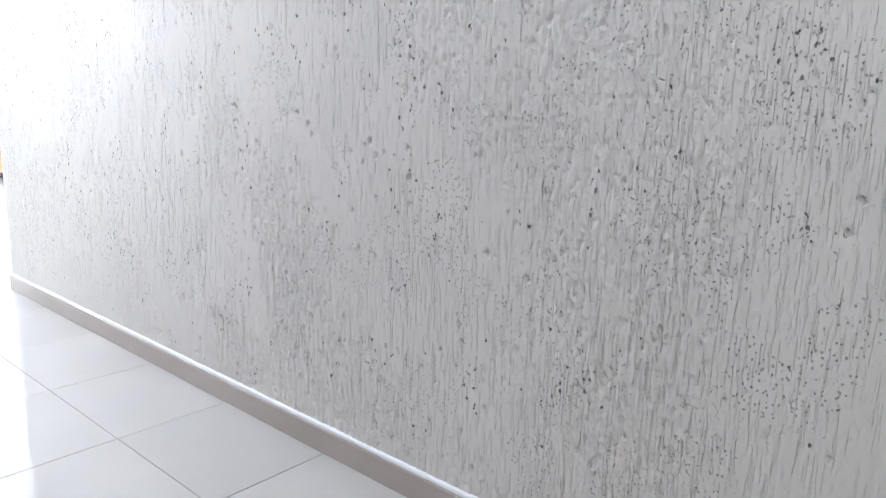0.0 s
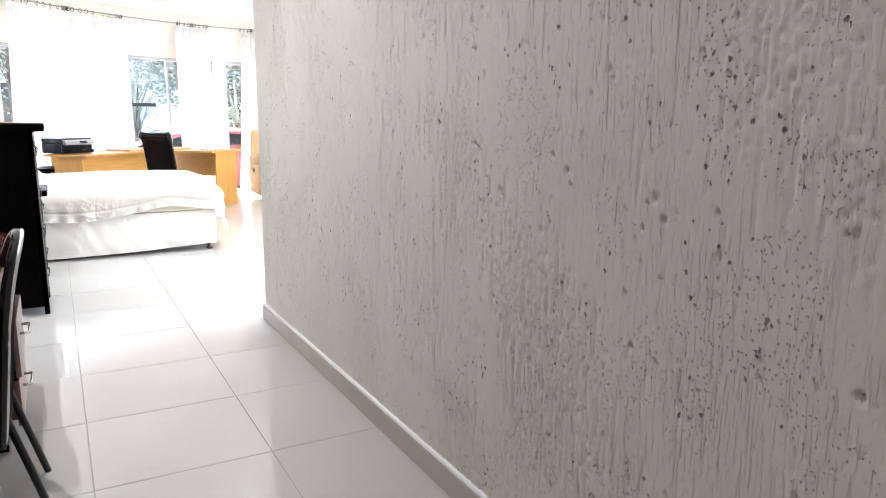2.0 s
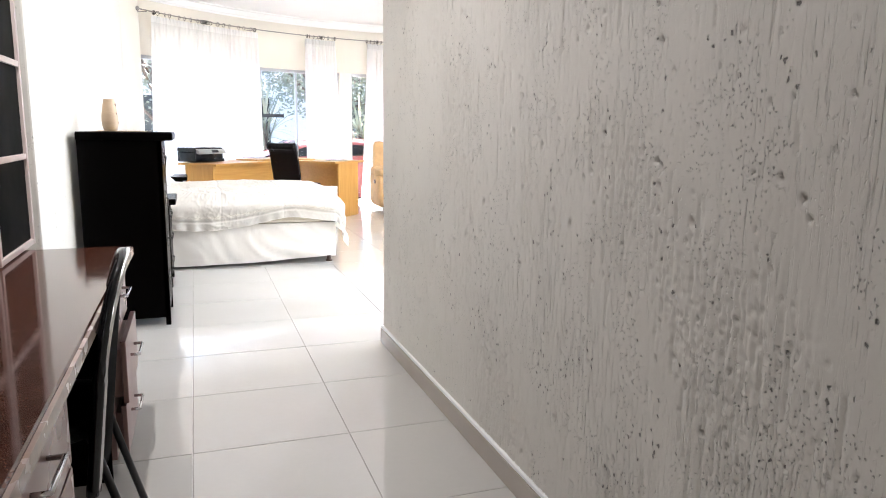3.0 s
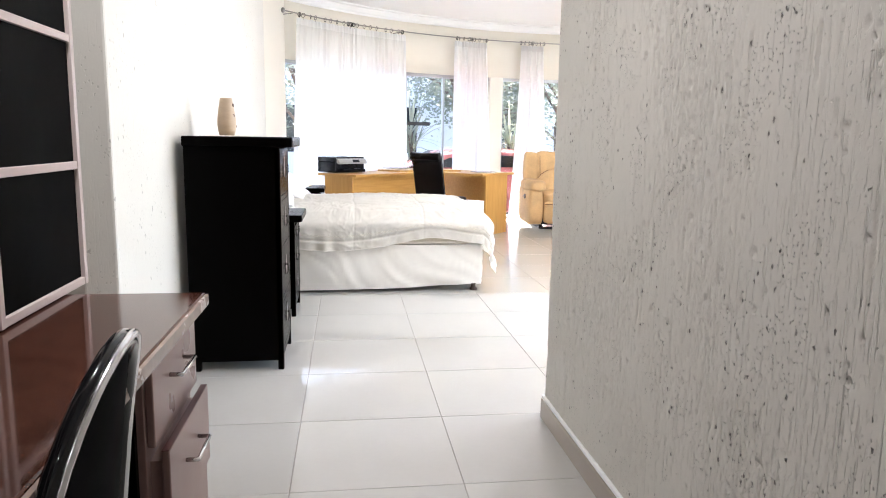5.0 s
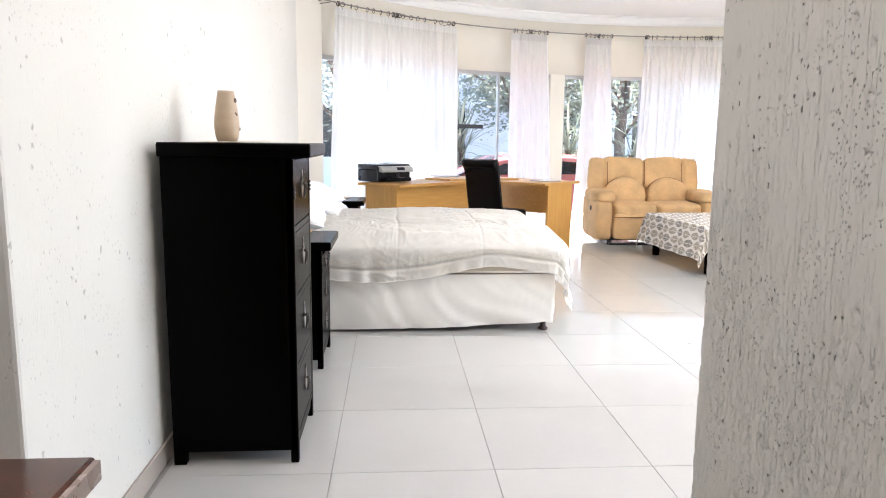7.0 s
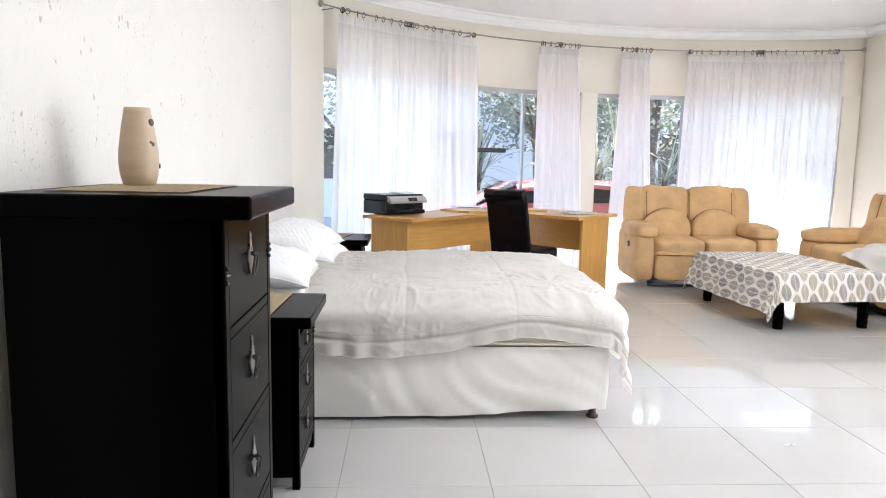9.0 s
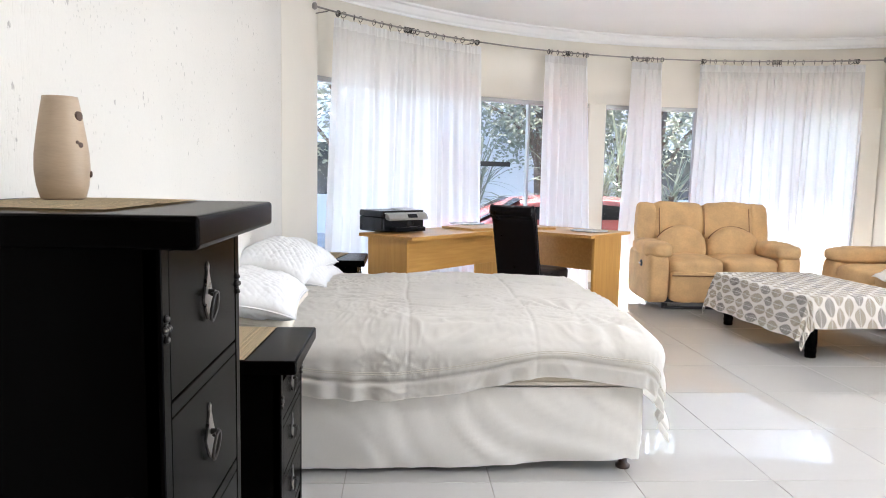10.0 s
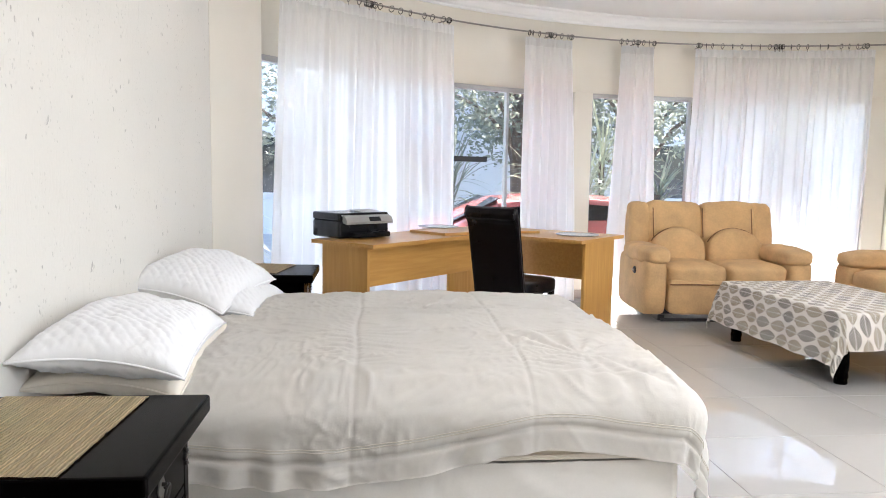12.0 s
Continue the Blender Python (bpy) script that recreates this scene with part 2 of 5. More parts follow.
backlit(LEAF, (0.32, 0.33, 0.25), 0.5)
backlit(PALM, (0.50, 0.50, 0.34), 0.4)
BARK = material("grey brown bark", (0.16, 0.12, 0.09), 0.9, scale=6, spread=0.3, fine=40, bump=0.8, depth=0.01)
PAVING = material("pale concrete paving", (0.40, 0.39, 0.36), 0.85, scale=1.5, spread=0.15, fine=60, bump=0.3)
HOUSE = material("white garden building render", (0.62, 0.61, 0.60), 0.8, scale=1, spread=0.08, fine=80, bump=0.2)
# Red mixed paler to imitate glare on the window glass.
CARRED = material("red car paint paled for glare", (0.42, 0.13, 0.12), 0.12, scale=2, spread=0.05, fine=40, bump=0.0, coat=0.6)
DARKPANE = material("dark tinted glass", (0.02, 0.022, 0.025), 0.05, scale=2, spread=0.1, fine=40, bump=0.0)

# brown polished granite
GRANITE = material("brown polished granite", (0.065, 0.024, 0.015), 0.08, scale=30, spread=0.5, fine=110, bump=0.0, rough_var=0.03)
gn, gl = GRANITE.node_tree.nodes, GRANITE.node_tree.links
fleck, fr, fm = gn.new("ShaderNodeTexVoronoi"), gn.new("ShaderNodeMapRange"), gn.new("ShaderNodeMix")
fleck.inputs["Scale"].default_value = 130
gl.new(gn["Texture Coordinate"].outputs["Object"], fleck.inputs["Vector"])
fr.inputs[1].default_value, fr.inputs[2].default_value = 0.16, 0.06
gl.new(fleck.outputs[0], fr.inputs[0])
fm.data_type = "RGBA"
fm.inputs[7].default_value = (0.22, 0.12, 0.08, 1)
gl.new(fr.outputs[0], fm.inputs[0])
gl.new(gn["Principled BSDF"].inputs["Base Color"].links[0].from_socket, fm.inputs[6])
gl.new(fm.outputs[2], gn["Principled BSDF"].inputs["Base Color"])

# woven reed mat
REED = material("woven reed", (0.80, 0.64, 0.40), 0.8, scale=4, spread=0.5, stretch=(0.5, 30, 1), fine=40, bump=0.1)
rn, rl = REED.node_tree.nodes, REED.node_tree.links
wave = rn.new("ShaderNodeTexWave")
wave.bands_direction = "Y"
wave.inputs["Scale"].default_value, wave.inputs["Distortion"].default_value = 38, 4.0
rl.new(rn["Texture Coordinate"].outputs["Object"], wave.inputs["Vector"])
add_height(REED, wave.outputs["Fac"], 0.9, 0.003)
rmix = rn.new("ShaderNodeMix")
rmix.data_type = "RGBA"
rmix.inputs[7].default_value = (0.68, 0.52, 0.30, 1)
rlow = rn.new("ShaderNodeMapRange")
rlow.inputs[1].default_value, rlow.inputs[2].default_value = 0.55, 0.0
rl.new(wave.outputs["Fac"], rlow.inputs[0])
rl.new(rlow.outputs[0], rmix.inputs[0])
rl.new(rn["Principled BSDF"].inputs["Base Color"].links[0].from_socket, rmix.inputs[6])
rl.new(rmix.outputs[2], rn["Principled BSDF"].inputs["Base Color"])

# ---- mesh helpers ----


def part(name, bm, mat, parent=None, label="", smooth=False):
    """Links a bmesh as one mesh object, under parent if one is given."""
    me = bpy.data.meshes.new(name)
    bmesh.ops.recalc_face_normals(bm, faces=bm.faces)
    bm.to_mesh(me)
    bm.free()
    if mat:
        me.materials.append(mat)
    if smooth:
        me.shade_smooth()
    ob = new(name, me)
    if parent:
        ob.parent = parent
    if label:
        tagged(ob, label)
    return ob


def thing(name, m, label, category, group=""):
    ob = new(name)
    ob.empty_display_size = 0.1
    ob.matrix_world = m
    return tagged(ob, label, category, group)


def box(x0, x1, y0, y1, z0, z1, bevel=0.0, seg=2, bm=None):
    """An upright box, its edges rounded by bevel."""
    b = bmesh.new()
    r = bmesh.ops.create_cube(b, size=1)
    for v in b.verts:
        v.co = Vector(((x0 + x1) / 2 + v.co.x * (x1 - x0), (y0 + y1) / 2 + v.co.y * (y1 - y0), (z0 + z1) / 2 + v.co.z * (z1 - z0)))
    if bevel:
        bmesh.ops.bevel(b, geom=b.edges[:], offset=bevel, segments=seg, affect="EDGES", profile=0.5)
    return join(bm, b)


def join(bm, b):
    if bm is None:
        return b
    me = bpy.data.meshes.new("tmp")
    b.to_mesh(me)
    b.free()
    bm.from_mesh(me)
    bpy.data.meshes.remove(me)
    return bm


def lathe(profile, n=24, center=(0, 0), bm=None):
    """A turned solid from (radius, height) pairs."""
    b = bmesh.new()
    rings = []
    for r, z in profile:
        rings.append([b.verts.new((center[0] + r * math.cos(2 * math.pi * i / n), center[1] + r * math.sin(2 * math.pi * i / n), z)) for i in range(n)])
    for lo, hi in zip(rings, rings[1:]):
        for i in range(n):
            b.faces.new((lo[i], lo[(i + 1) % n], hi[(i + 1) % n], hi[i]))
    b.faces.new(rings[0][::-1])
    b.faces.new(rings[-1])
    return join(bm, b)


def tube(points, r, n=8, bm=None, closed=False):
    """A round bar along points."""
    b = bmesh.new()
    pts = [Vector(p) for p in points]
    rings = []
    for i, p in enumerate(pts):
        if closed:
            d = pts[(i + 1) % len(pts)] - pts[i - 1]
        else:
            d = pts[min(i + 1, len(pts) - 1)] - pts[max(i - 1, 0)]
        q = d.to_track_quat("Z", "Y")
        rings.append([b.verts.new(p + q @ Vector((r * math.cos(2 * math.pi * k / n), r * math.sin(2 * math.pi * k / n), 0))) for k in range(n)])
    pairs = list(zip(rings, rings[1:])) + ([(rings[-1], rings[0])] if closed else [])
    for a, c in pairs:
        for k in range(n):
            b.faces.new((a[k], a[(k + 1) % n], c[(k + 1) % n], c[k]))
    if not closed:
        b.faces.new(rings[0][::-1])
        b.faces.new(rings[-1])
    return join(bm, b)


def puff(cx, cy, cz, sx, sy, sz, k=4.5, n=12, wrinkle=0.006, freq=7.0, seed=0.0, crown=0.0):
    """A stuffed, rounded block: half sizes sx, sy, sz; larger k gives squarer corners."""
    b = bmesh.new()
    bmesh.ops.create_cube(b, size=2)
    bmesh.ops.subdivide_edges(b, edges=b.edges[:], cuts=n, use_grid_fill=True)
    for v in b.verts:
        p = v.co
        f = (abs(p.x) ** k + abs(p.y) ** k + abs(p.z) ** k) ** (1 / k)
        q = p / f
        w = Vector((q.x * sx, q.y * sy, q.z * sz))
        d = noise.noise(w * freq + Vector((seed, seed * 2, 3))) * wrinkle + abs(noise.noise(w * freq * 2.3 + Vector((3, seed, 1)))) * wrinkle * 0.6
        w += Vector(q).normalized() * d
        w.z += crown * (1 - q.x * q.x) * (1 - q.y * q.y) * (1 if q.z > 0 else 0)
        v.co = w + Vector((cx, cy, cz))
    return b


def sheet(nu, nv, fn, thick=0.0):
    """A cloth: nu by nv cells, placed by fn(u, v), u and v from 0 to 1."""
    b = bmesh.new()
    g = [[b.verts.new(fn(i / nu, j / nv)) for j in range(nv + 1)] for i in range(nu + 1)]
    for i in range(nu):
        for j in range(nv):
            b.faces.new((g[i][j], g[i + 1][j], g[i + 1][j + 1], g[i][j + 1]))
    if thick:
        bmesh.ops.solidify(b, geom=b.faces[:], thickness=thick)
    return b


def moved(bm, m):
    bm.transform(m)
    return bm


def prism(outline, z0, z1):
    """A flat slab over an outline of (x, y)."""
    b = bmesh.new()
    lo, hi = [b.verts.new((x, y, z0)) for x, y in outline], [b.verts.new((x, y, z1)) for x, y in outline]
    b.faces.new(lo[::-1])
    b.faces.new(hi)
    for i in range(len(outline)):
        j = (i + 1) % len(outline)
        b.faces.new((lo[i], lo[j], hi[j], hi[i]))
    return b


# ---- plan ----
CX, CY = 3.48, 5.353           # middle of the bay's curve
R_WALL, R_OUT, R_WIN, R_ROD = 5.215, 5.42, 5.28, 5.035
CEILING, HEAD, ROD_Z = 2.845, 2.09, 2.585
LEFT, RIGHT, PASSAGE = -0.625, 5.50, 1.04
W1A, W1B, W2A, W2B = 139.9, 103.2, 101.0, 69.4   # the two windows, by angle
END = 67.4


def arc(r, a):
    return CX + r * math.cos(radians(a)), CY + r * math.sin(radians(a))


def arc_wall(a0, a1, r0, r1, z0, z1, step=1.5):
    """A piece of curved wall between two angles."""
    n = max(2, int(abs(a1 - a0) / step))
    angles = [a0 + (a1 - a0) * i / n for i in range(n + 1)]
    return prism([arc(r0, a) for a in angles] + [arc(r1, a) for a in reversed(angles)], z0, z1)


def structure(name, bm, mat, label, smooth=False):
    return tagged(part(name, bm, mat, None, "", smooth), label, "", "", "structure")


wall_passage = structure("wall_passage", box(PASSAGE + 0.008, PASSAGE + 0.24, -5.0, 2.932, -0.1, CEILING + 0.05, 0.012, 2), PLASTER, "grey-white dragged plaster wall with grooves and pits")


def smooth_noise(rng, ny, nz, cells_y, cells_z):
    """Soft random field on a grid, cells_y by cells_z lumps."""
    g = rng.random((cells_y + 2, cells_z + 2))
    y, z = np.linspace(0, cells_y, ny), np.linspace(0, cells_z, nz)
    iy, iz = y.astype(int), z.astype(int)
    fy, fz = y - iy, z - iz
    fy, fz = fy * fy * (3 - 2 * fy), fz * fz * (3 - 2 * fz)
    a = g[np.ix_(iy, iz)] * (1 - fz) + g[np.ix_(iy, iz + 1)] * fz
    b = g[np.ix_(iy + 1, iz)] * (1 - fz) + g[np.ix_(iy + 1, iz + 1)] * fz
    return a * (1 - fy)[:, None] + b * fy[:, None]


def plaster_face():
    """The dragged plaster skin: long upright grooves, torn crumbs and open pits, in depth."""
    rng = np.random.default_rng(5)
    y0, y1, z1, dy, dz = -2.2, 2.94, 2.5, 0.0045, 0.0060
    ny, nz = int((y1 - y0) / dy) + 1, int(z1 / dz) + 1
    ys, zs = np.linspace(y0, y1, ny), np.linspace(0, z1, nz)
    worn = np.clip((0.6 * smooth_noise(rng, ny, nz, 9, 4) + 0.4 * smooth_noise(rng, ny, nz, 24, 9) - 0.42) / 0.16, 0, 1)
    h = 0.0030 * (smooth_noise(rng, ny, nz, 16, 6) - 0.5)
    drag = smooth_noise(rng, ny, nz, 600, 14) * 0.55 + smooth_noise(rng, ny, nz, 1000, 44) * 0.45
    h += (0.25 + 0.75 * worn) * 0.0026 * np.clip((drag - 0.60) / 0.09, 0, 1)
    crumb = smooth_noise(rng, ny, nz, 900, 260) * 0.6 + smooth_noise(rng, ny, nz, 520, 120) * 0.4
    h += (0.1 + 0.9 * worn) * 0.0032 * np.clip((crumb - 0.58) / 0.08, 0, 1)

    def dent(cy, cz, ry, rz, depth, power):
        a, b = max(int((cy - ry - y0) / dy) - 1, 0), min(int((cy + ry - y0) / dy) + 3, ny)
        c, d = max(int((cz - rz) / dz) - 1, 0), min(int((cz + rz) / dz) + 3, nz)
        if a >= b or c >= d:
            return
        q = ((ys[a:b, None] - cy) / ry) ** 2 + ((zs[None, c:d] - cz) / rz) ** 2
        q = q * (0.55 + 0.9 * rng.random(q.shape))
        h[a:b, c:d] = np.maximum(h[a:b, c:d], depth * np.clip(1 - q, 0, 1) ** power)

    for k in range(4600):
        cy, cz = rng.uniform(y0, y1), rng.uniform(0.05, z1)
        w = worn[int((cy - y0) / dy), int(cz / dz)]
        if rng.random() > 0.25 + 0.75 * w:
            continue
        r = 0.0038 + 0.0050 * rng.random() ** 5
        dent(cy, cz, r * rng.uniform(0.8, 1.3), r * rng.uniform(0.9, 1.7), 0.005 + 0.005 * rng.random(), 0.4)
    for k in range(60):
        r = rng.uniform(0.006, 0.012)
        dent(rng.uniform(y0, y1), rng.uniform(0.05, z1), r * rng.uniform(0.8, 1.2), r * rng.uniform(0.6, 1.1), rng.uniform(0.006, 0.011), 0.45)
    for k in range(2400):
        cy, cz, l = rng.uniform(y0, y1), rng.uniform(0.1, z1), 0.02 + 0.16 * rng.random() ** 2
        w = worn[int((cy - y0) / dy), int(cz / dz)]
        if rng.random() > 0.12 + 0.88 * w:
            continue
        deep = rng.uniform(0.0025, 0.0060)
        for s in np.arange(0, l, 0.012):
            dent(cy + 0.0012 * np.sin(s * 60 + k), cz - s, 0.0052, 0.012, deep * rng.uniform(0.6, 1.1), 0.8)
    x = PASSAGE + h
    lip = np.clip((ys - (y1 - 0.014)) / 0.014, 0, 1)
    x = x + (0.014 * (1 - np.sqrt(np.clip(1 - lip ** 2, 0, 1))))[:, None]
    co = np.empty((ny, nz, 3))
    co[..., 0], co[..., 1], co[..., 2] = x, ys[:, None], zs[None, :]
    idx = np.arange(ny * nz).reshape(ny, nz)
    quads = np.stack((idx[:-1, :-1], idx[:-1, 1:], idx[1:, 1:], idx[1:, :-1]), -1).reshape(-1, 4)
    me = bpy.data.meshes.new("plaster_face")
    me.vertices.add(ny * nz)
    me.vertices.foreach_set("co", co.ravel())
    me.loops.add(quads.size)
    me.loops.foreach_set("vertex_index", quads.ravel())
    me.polygons.add(len(quads))
    me.polygons.foreach_set("loop_start", np.arange(0, quads.size, 4))
    me.update(calc_edges=True)
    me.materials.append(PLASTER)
    me.shade_smooth()
    ob = new("plaster_face", me)
    ob.parent = wall_passage
    return ob


plaster_face()
structure("wall_south", box(PASSAGE + 0.24, RIGHT + 0.2, 2.70, 2.94, -0.1, CEILING + 0.05), CREAM_PLAIN, "plain cream wall closing the room")
structure("wall_bed", box(LEFT - 0.25, LEFT, 2.78, 7.63, -0.1, CEILING + 0.05, 0.01, 2), CREAM, "cream painted wall behind bed with small pits")
structure("wall_alcove_back", box(-1.55, -1.30, -5.0, 2.78, -0.1, CEILING + 0.05), CREAM_PLAIN, "plain cream wall at the back of the alcove")
structure("wall_alcove_end", box(-1.30, LEFT - 0.25, 2.78, 2.98, -0.1, CEILING + 0.05), CREAM, "cream wall closing the alcove")
structure("wall_passage_end", box(-1.55, PASSAGE + 0.24, -5.25, -5.0, -0.1, CEILING + 0.05), CREAM_PLAIN, "plain cream wall behind the passage")
bx, by = arc(R_WALL, W1A)
structure("wall_bay_start", prism([(LEFT, 7.63), (bx, by), arc(R_OUT, W1A), (LEFT - 0.25, 8.9), (LEFT - 0.25, 7.63)], -0.1, CEILING + 0.05), CREAM_PLAIN, "cream painted pier beside the window")
structure("wall_bay_head", arc_wall(W1A, END, R_WALL, R_OUT, HEAD, CEILING + 0.05), CREAM_PLAIN, "curved cream wall above the windows", True)
structure("wall_bay_pier", arc_wall(W1B, W2A, R_WALL, R_OUT, -0.1, HEAD), CREAM_PLAIN, "cream pier between the two windows")
structure("wall_bay_end", arc_wall(W2B, END, R_WALL, R_OUT, -0.1, HEAD), CREAM_PLAIN, "cream pier in the corner")
ex, ey = arc(R_WALL, END)
structure("wall_east", box(RIGHT, RIGHT + 0.2, 6.2, ey + 0.35, -0.1, CEILING + 0.05), CREAM_PLAIN, "cream wall behind the second couch")
structure("wall_east_lintel", box(RIGHT, RIGHT + 0.2, 2.94, 6.2, 2.2, CEILING + 0.05), CREAM_PLAIN, "cream wall over the side opening")
structure("wall_east_sill", box(RIGHT, RIGHT + 0.2, 2.94, 3.3, -0.1, 2.2), CREAM_PLAIN, "cream wall beside the side opening")
structure("ceiling", box(-1.6, 5.8, -5.3, 11.2, CEILING, CEILING + 0.12), WHITE, "flat white painted ceiling")


def cornice_arc(a0, a1):
    prof = [(0.0, 0.0), (0.018, 0.0), (0.022, 0.018), (0.05, 0.03), (0.075, 0.06), (0.085, 0.078), (0.12, 0.084), (0.125, 0.1), (0.0, 0.1)]
    b = bmesh.new()
    n = 60
    rows = []
    for i in range(n + 1):
        a = a0 + (a1 - a0) * i / n
        rows.append([b.verts.new((*arc(R_WALL - d, a), CEILING - 0.1 + z)) for d, z in prof])
    for p, q in zip(rows, rows[1:]):
        for k in range(len(prof)):
            b.faces.new((p[k], p[(k + 1) % len(prof)], q[(k + 1) % len(prof)], q[k]))
    return b


structure("trim_cornice", cornice_arc(W1A + 0.6, END - 0.2), WHITE, "white moulded plaster cornice along the curved wall")
structure("trim_cornice_east", moved(prism([(0, 0), (0.12, 0), (0.12, 0.016), (0.085, 0.022), (0.05, 0.07), (0.02, 0.08), (0.02, 0.1), (0, 0.1)], 0, 7.2), Matrix(((-1, 0, 0, RIGHT), (0, 0, 1, 2.94), (0, -1, 0, CEILING), (0, 0, 0, 1)))), WHITE, "white moulded plaster cornice")
structure("baseboard_passage", box(PASSAGE - 0.012, PASSAGE + 0.008, -5.0, 2.952, 0, 0.088, 0.002, 1), SKIRT, "glazed beige skirting tiles along the plaster wall")
structure("trim_skirting_cap", box(PASSAGE - 0.010, PASSAGE + 0.01, -5.0, 2.950, 0.088, 0.104, 0.004, 2), WHITE, "white painted cap over the skirting tiles")
structure("baseboard_passage_end", box(PASSAGE - 0.012, PASSAGE + 0.24, 2.94, 2.952, 0.001, 0.083, 0.003, 1), SKIRT, "glazed beige skirting tile at the wall end")
structure("baseboard_bed", box(LEFT, LEFT + 0.012, 2.78, 7.6, 0, 0.085, 0.003, 1), SKIRT, "glazed beige skirting tiles along the bed wall")
structure("baseboard_bay", arc_wall(W1B - 0.1, W2A + 0.1, R_WALL - 0.012, R_WALL, 0, 0.085), SKIRT, "glazed beige skirting on the pier")
structure("baseboard_east", box(RIGHT - 0.012, RIGHT, 6.2, ey, 0, 0.085, 0.003, 1), SKIRT, "glazed beige skirting along the east wall")

# ---- windows ----


def window(name, a0, a1, mullions, label):
    w = tagged(new(name), label, "window", "", "structure")
    part("window_frame", arc_wall(a0, a1, R_WIN - 0.03, R_WIN + 0.03, HEAD - 0.045, HEAD - 0.002), ALUMINIUM, w, "grey aluminium head rail")
    part("window_sill", arc_wall(a0, a1, R_WIN - 0.05, R_WIN + 0.05, 0.0, 0.05), ALUMINIUM, w)
    marks = [a0] + list(mullions) + [a1]
    for i, a in enumerate(marks):
        h = 0.28 if 0 < i < len(marks) - 1 else 0.2
        c = a if 0 < i < len(marks) - 1 else a + (0.2 if i else -0.2)
        part("mullion", arc_wall(c - h / 2, c + h / 2, R_WIN - 0.025, R_WIN + 0.025, 0.05, HEAD - 0.045, 5), ALUMINIUM, w)
    for p, q in zip(marks, marks[1:]):
        x0, y0 = arc(R_WIN, p)
        x1, y1 = arc(R_WIN, q)
        d = Vector((y1 - y0, x0 - x1, 0)).normalized() * 0.003
        g = part("pane", prism([(x0 - d.x, y0 - d.y), (x1 - d.x, y1 - d.y), (x1 + d.x, y1 + d.y), (x0 + d.x, y0 + d.y)], 0.05, HEAD - 0.045), PANE, w)
        g.visible_shadow = False
    return w


win_a = window("window_1", W1A, W1B, (132.0, 124.5, 117.9, 111.2), "curved run of tall aluminium windows behind voile curtains")
win_b = window("window_2", W2A, W2B, (95.0, 89.0, 82.5, 76.0), "curved run of tall aluminium windows behind the couch")
part("transom", arc_wall(117.6, 113.6, R_WIN - 0.02, R_WIN + 0.02, 1.37, 1.42), RUBBER, win_a, "black horizontal window bar")

# ---- curtains ----


def curtain(a0, a1, b0, b1, folds, seed, label, sheer_mat=VOILE, gather=0.036):
    """A voile curtain on rings; a0 to a1 at the rod, b0 to b1 at the hem."""
    c = thing("curtain", pose(*arc(R_ROD, (a0 + a1) / 2), 0), label, "curtain", "voile curtains round the bay")
    inv = c.matrix_world.inverted()
    rnd = random.Random(seed)
    ph = [rnd.uniform(0, 6.28) for _ in range(6)]
    top = ROD_Z - 0.045

    def place(u, v, z0, z1):
        z = z0 + (z1 - z0) * v
        k = 1 - z / top
        s = u + 0.012 * math.sin(5 * u * math.pi + ph[4]) * k + 0.9 / folds * (noise.noise(Vector((u * folds * 0.5, z * 0.22, seed))))
        a = (a0 + (a1 - a0) * s) * (1 - k) + (b0 + (b1 - b0) * s) * k
        w = math.sin(2 * math.pi * folds * u + ph[0] + 0.7 * math.sin(2 * math.pi * u * 2.3 + ph[1]) + 0.6 * noise.noise(Vector((u * 9, z * 0.3, seed + 4))))
        w += 0.28 * math.sin(2 * math.pi * folds * 2.3 * u + ph[2] + 2.5 * math.sin(2 * math.pi * 1.7 * u + ph[3])) * (0.5 + 0.5 * v)
        pleat = math.exp(-((top - 0.05 - z) / 0.06) ** 2)
        w += 0.55 * pleat * math.sin(2 * math.pi * folds * 4.1 * u + ph[5])
        amp = gather * (0.6 + 0.5 * k) * (0.8 + 0.5 * noise.noise(Vector((u * 6, seed, 2))))
        x, y = arc(R_ROD + amp * w, a)
        return inv @ Vector((x, y, z))

    nu = int(folds * 26)
    part("cloth", sheet(nu, 26, lambda u, v: place(u, v, 0.015, top - 0.075)), sheer_mat, c, "", True)
    part("heading", sheet(nu, 3, lambda u, v: place(u, v, top - 0.075, top)), VOILE_HEAD, c, "gathered heading tape", True)
    n = max(11, int(folds * 2.0))
    for i in range(n):
        u = (i + 0.5) / n
        u += 0.11 * math.sin(4 * math.pi * u) * -1 + rnd.uniform(-0.4, 0.4) / n
        u = min(max(u, 0.02), 0.98)
        x, y = arc(R_ROD, a0 + (a1 - a0) * u)
        o = inv @ Vector((x, y, ROD_Z - 0.008))
        t = radians((a0 + a1) / 2 + rnd.uniform(-30, 30))
        part("ring", tube([o + Vector((0.024 * math.cos(f) * math.cos(t), 0.024 * math.cos(f) * math.sin(t), 0.024 * math.sin(f))) for f in [2 * math.pi * k / 12 for k in range(12)]], 0.003, 5, None, True), IRON, c, "", True)
        part("hook", tube([o + Vector((0, 0, -0.022)), o + Vector((0, 0, -0.05))], 0.002, 5), STEEL, c)
    return c


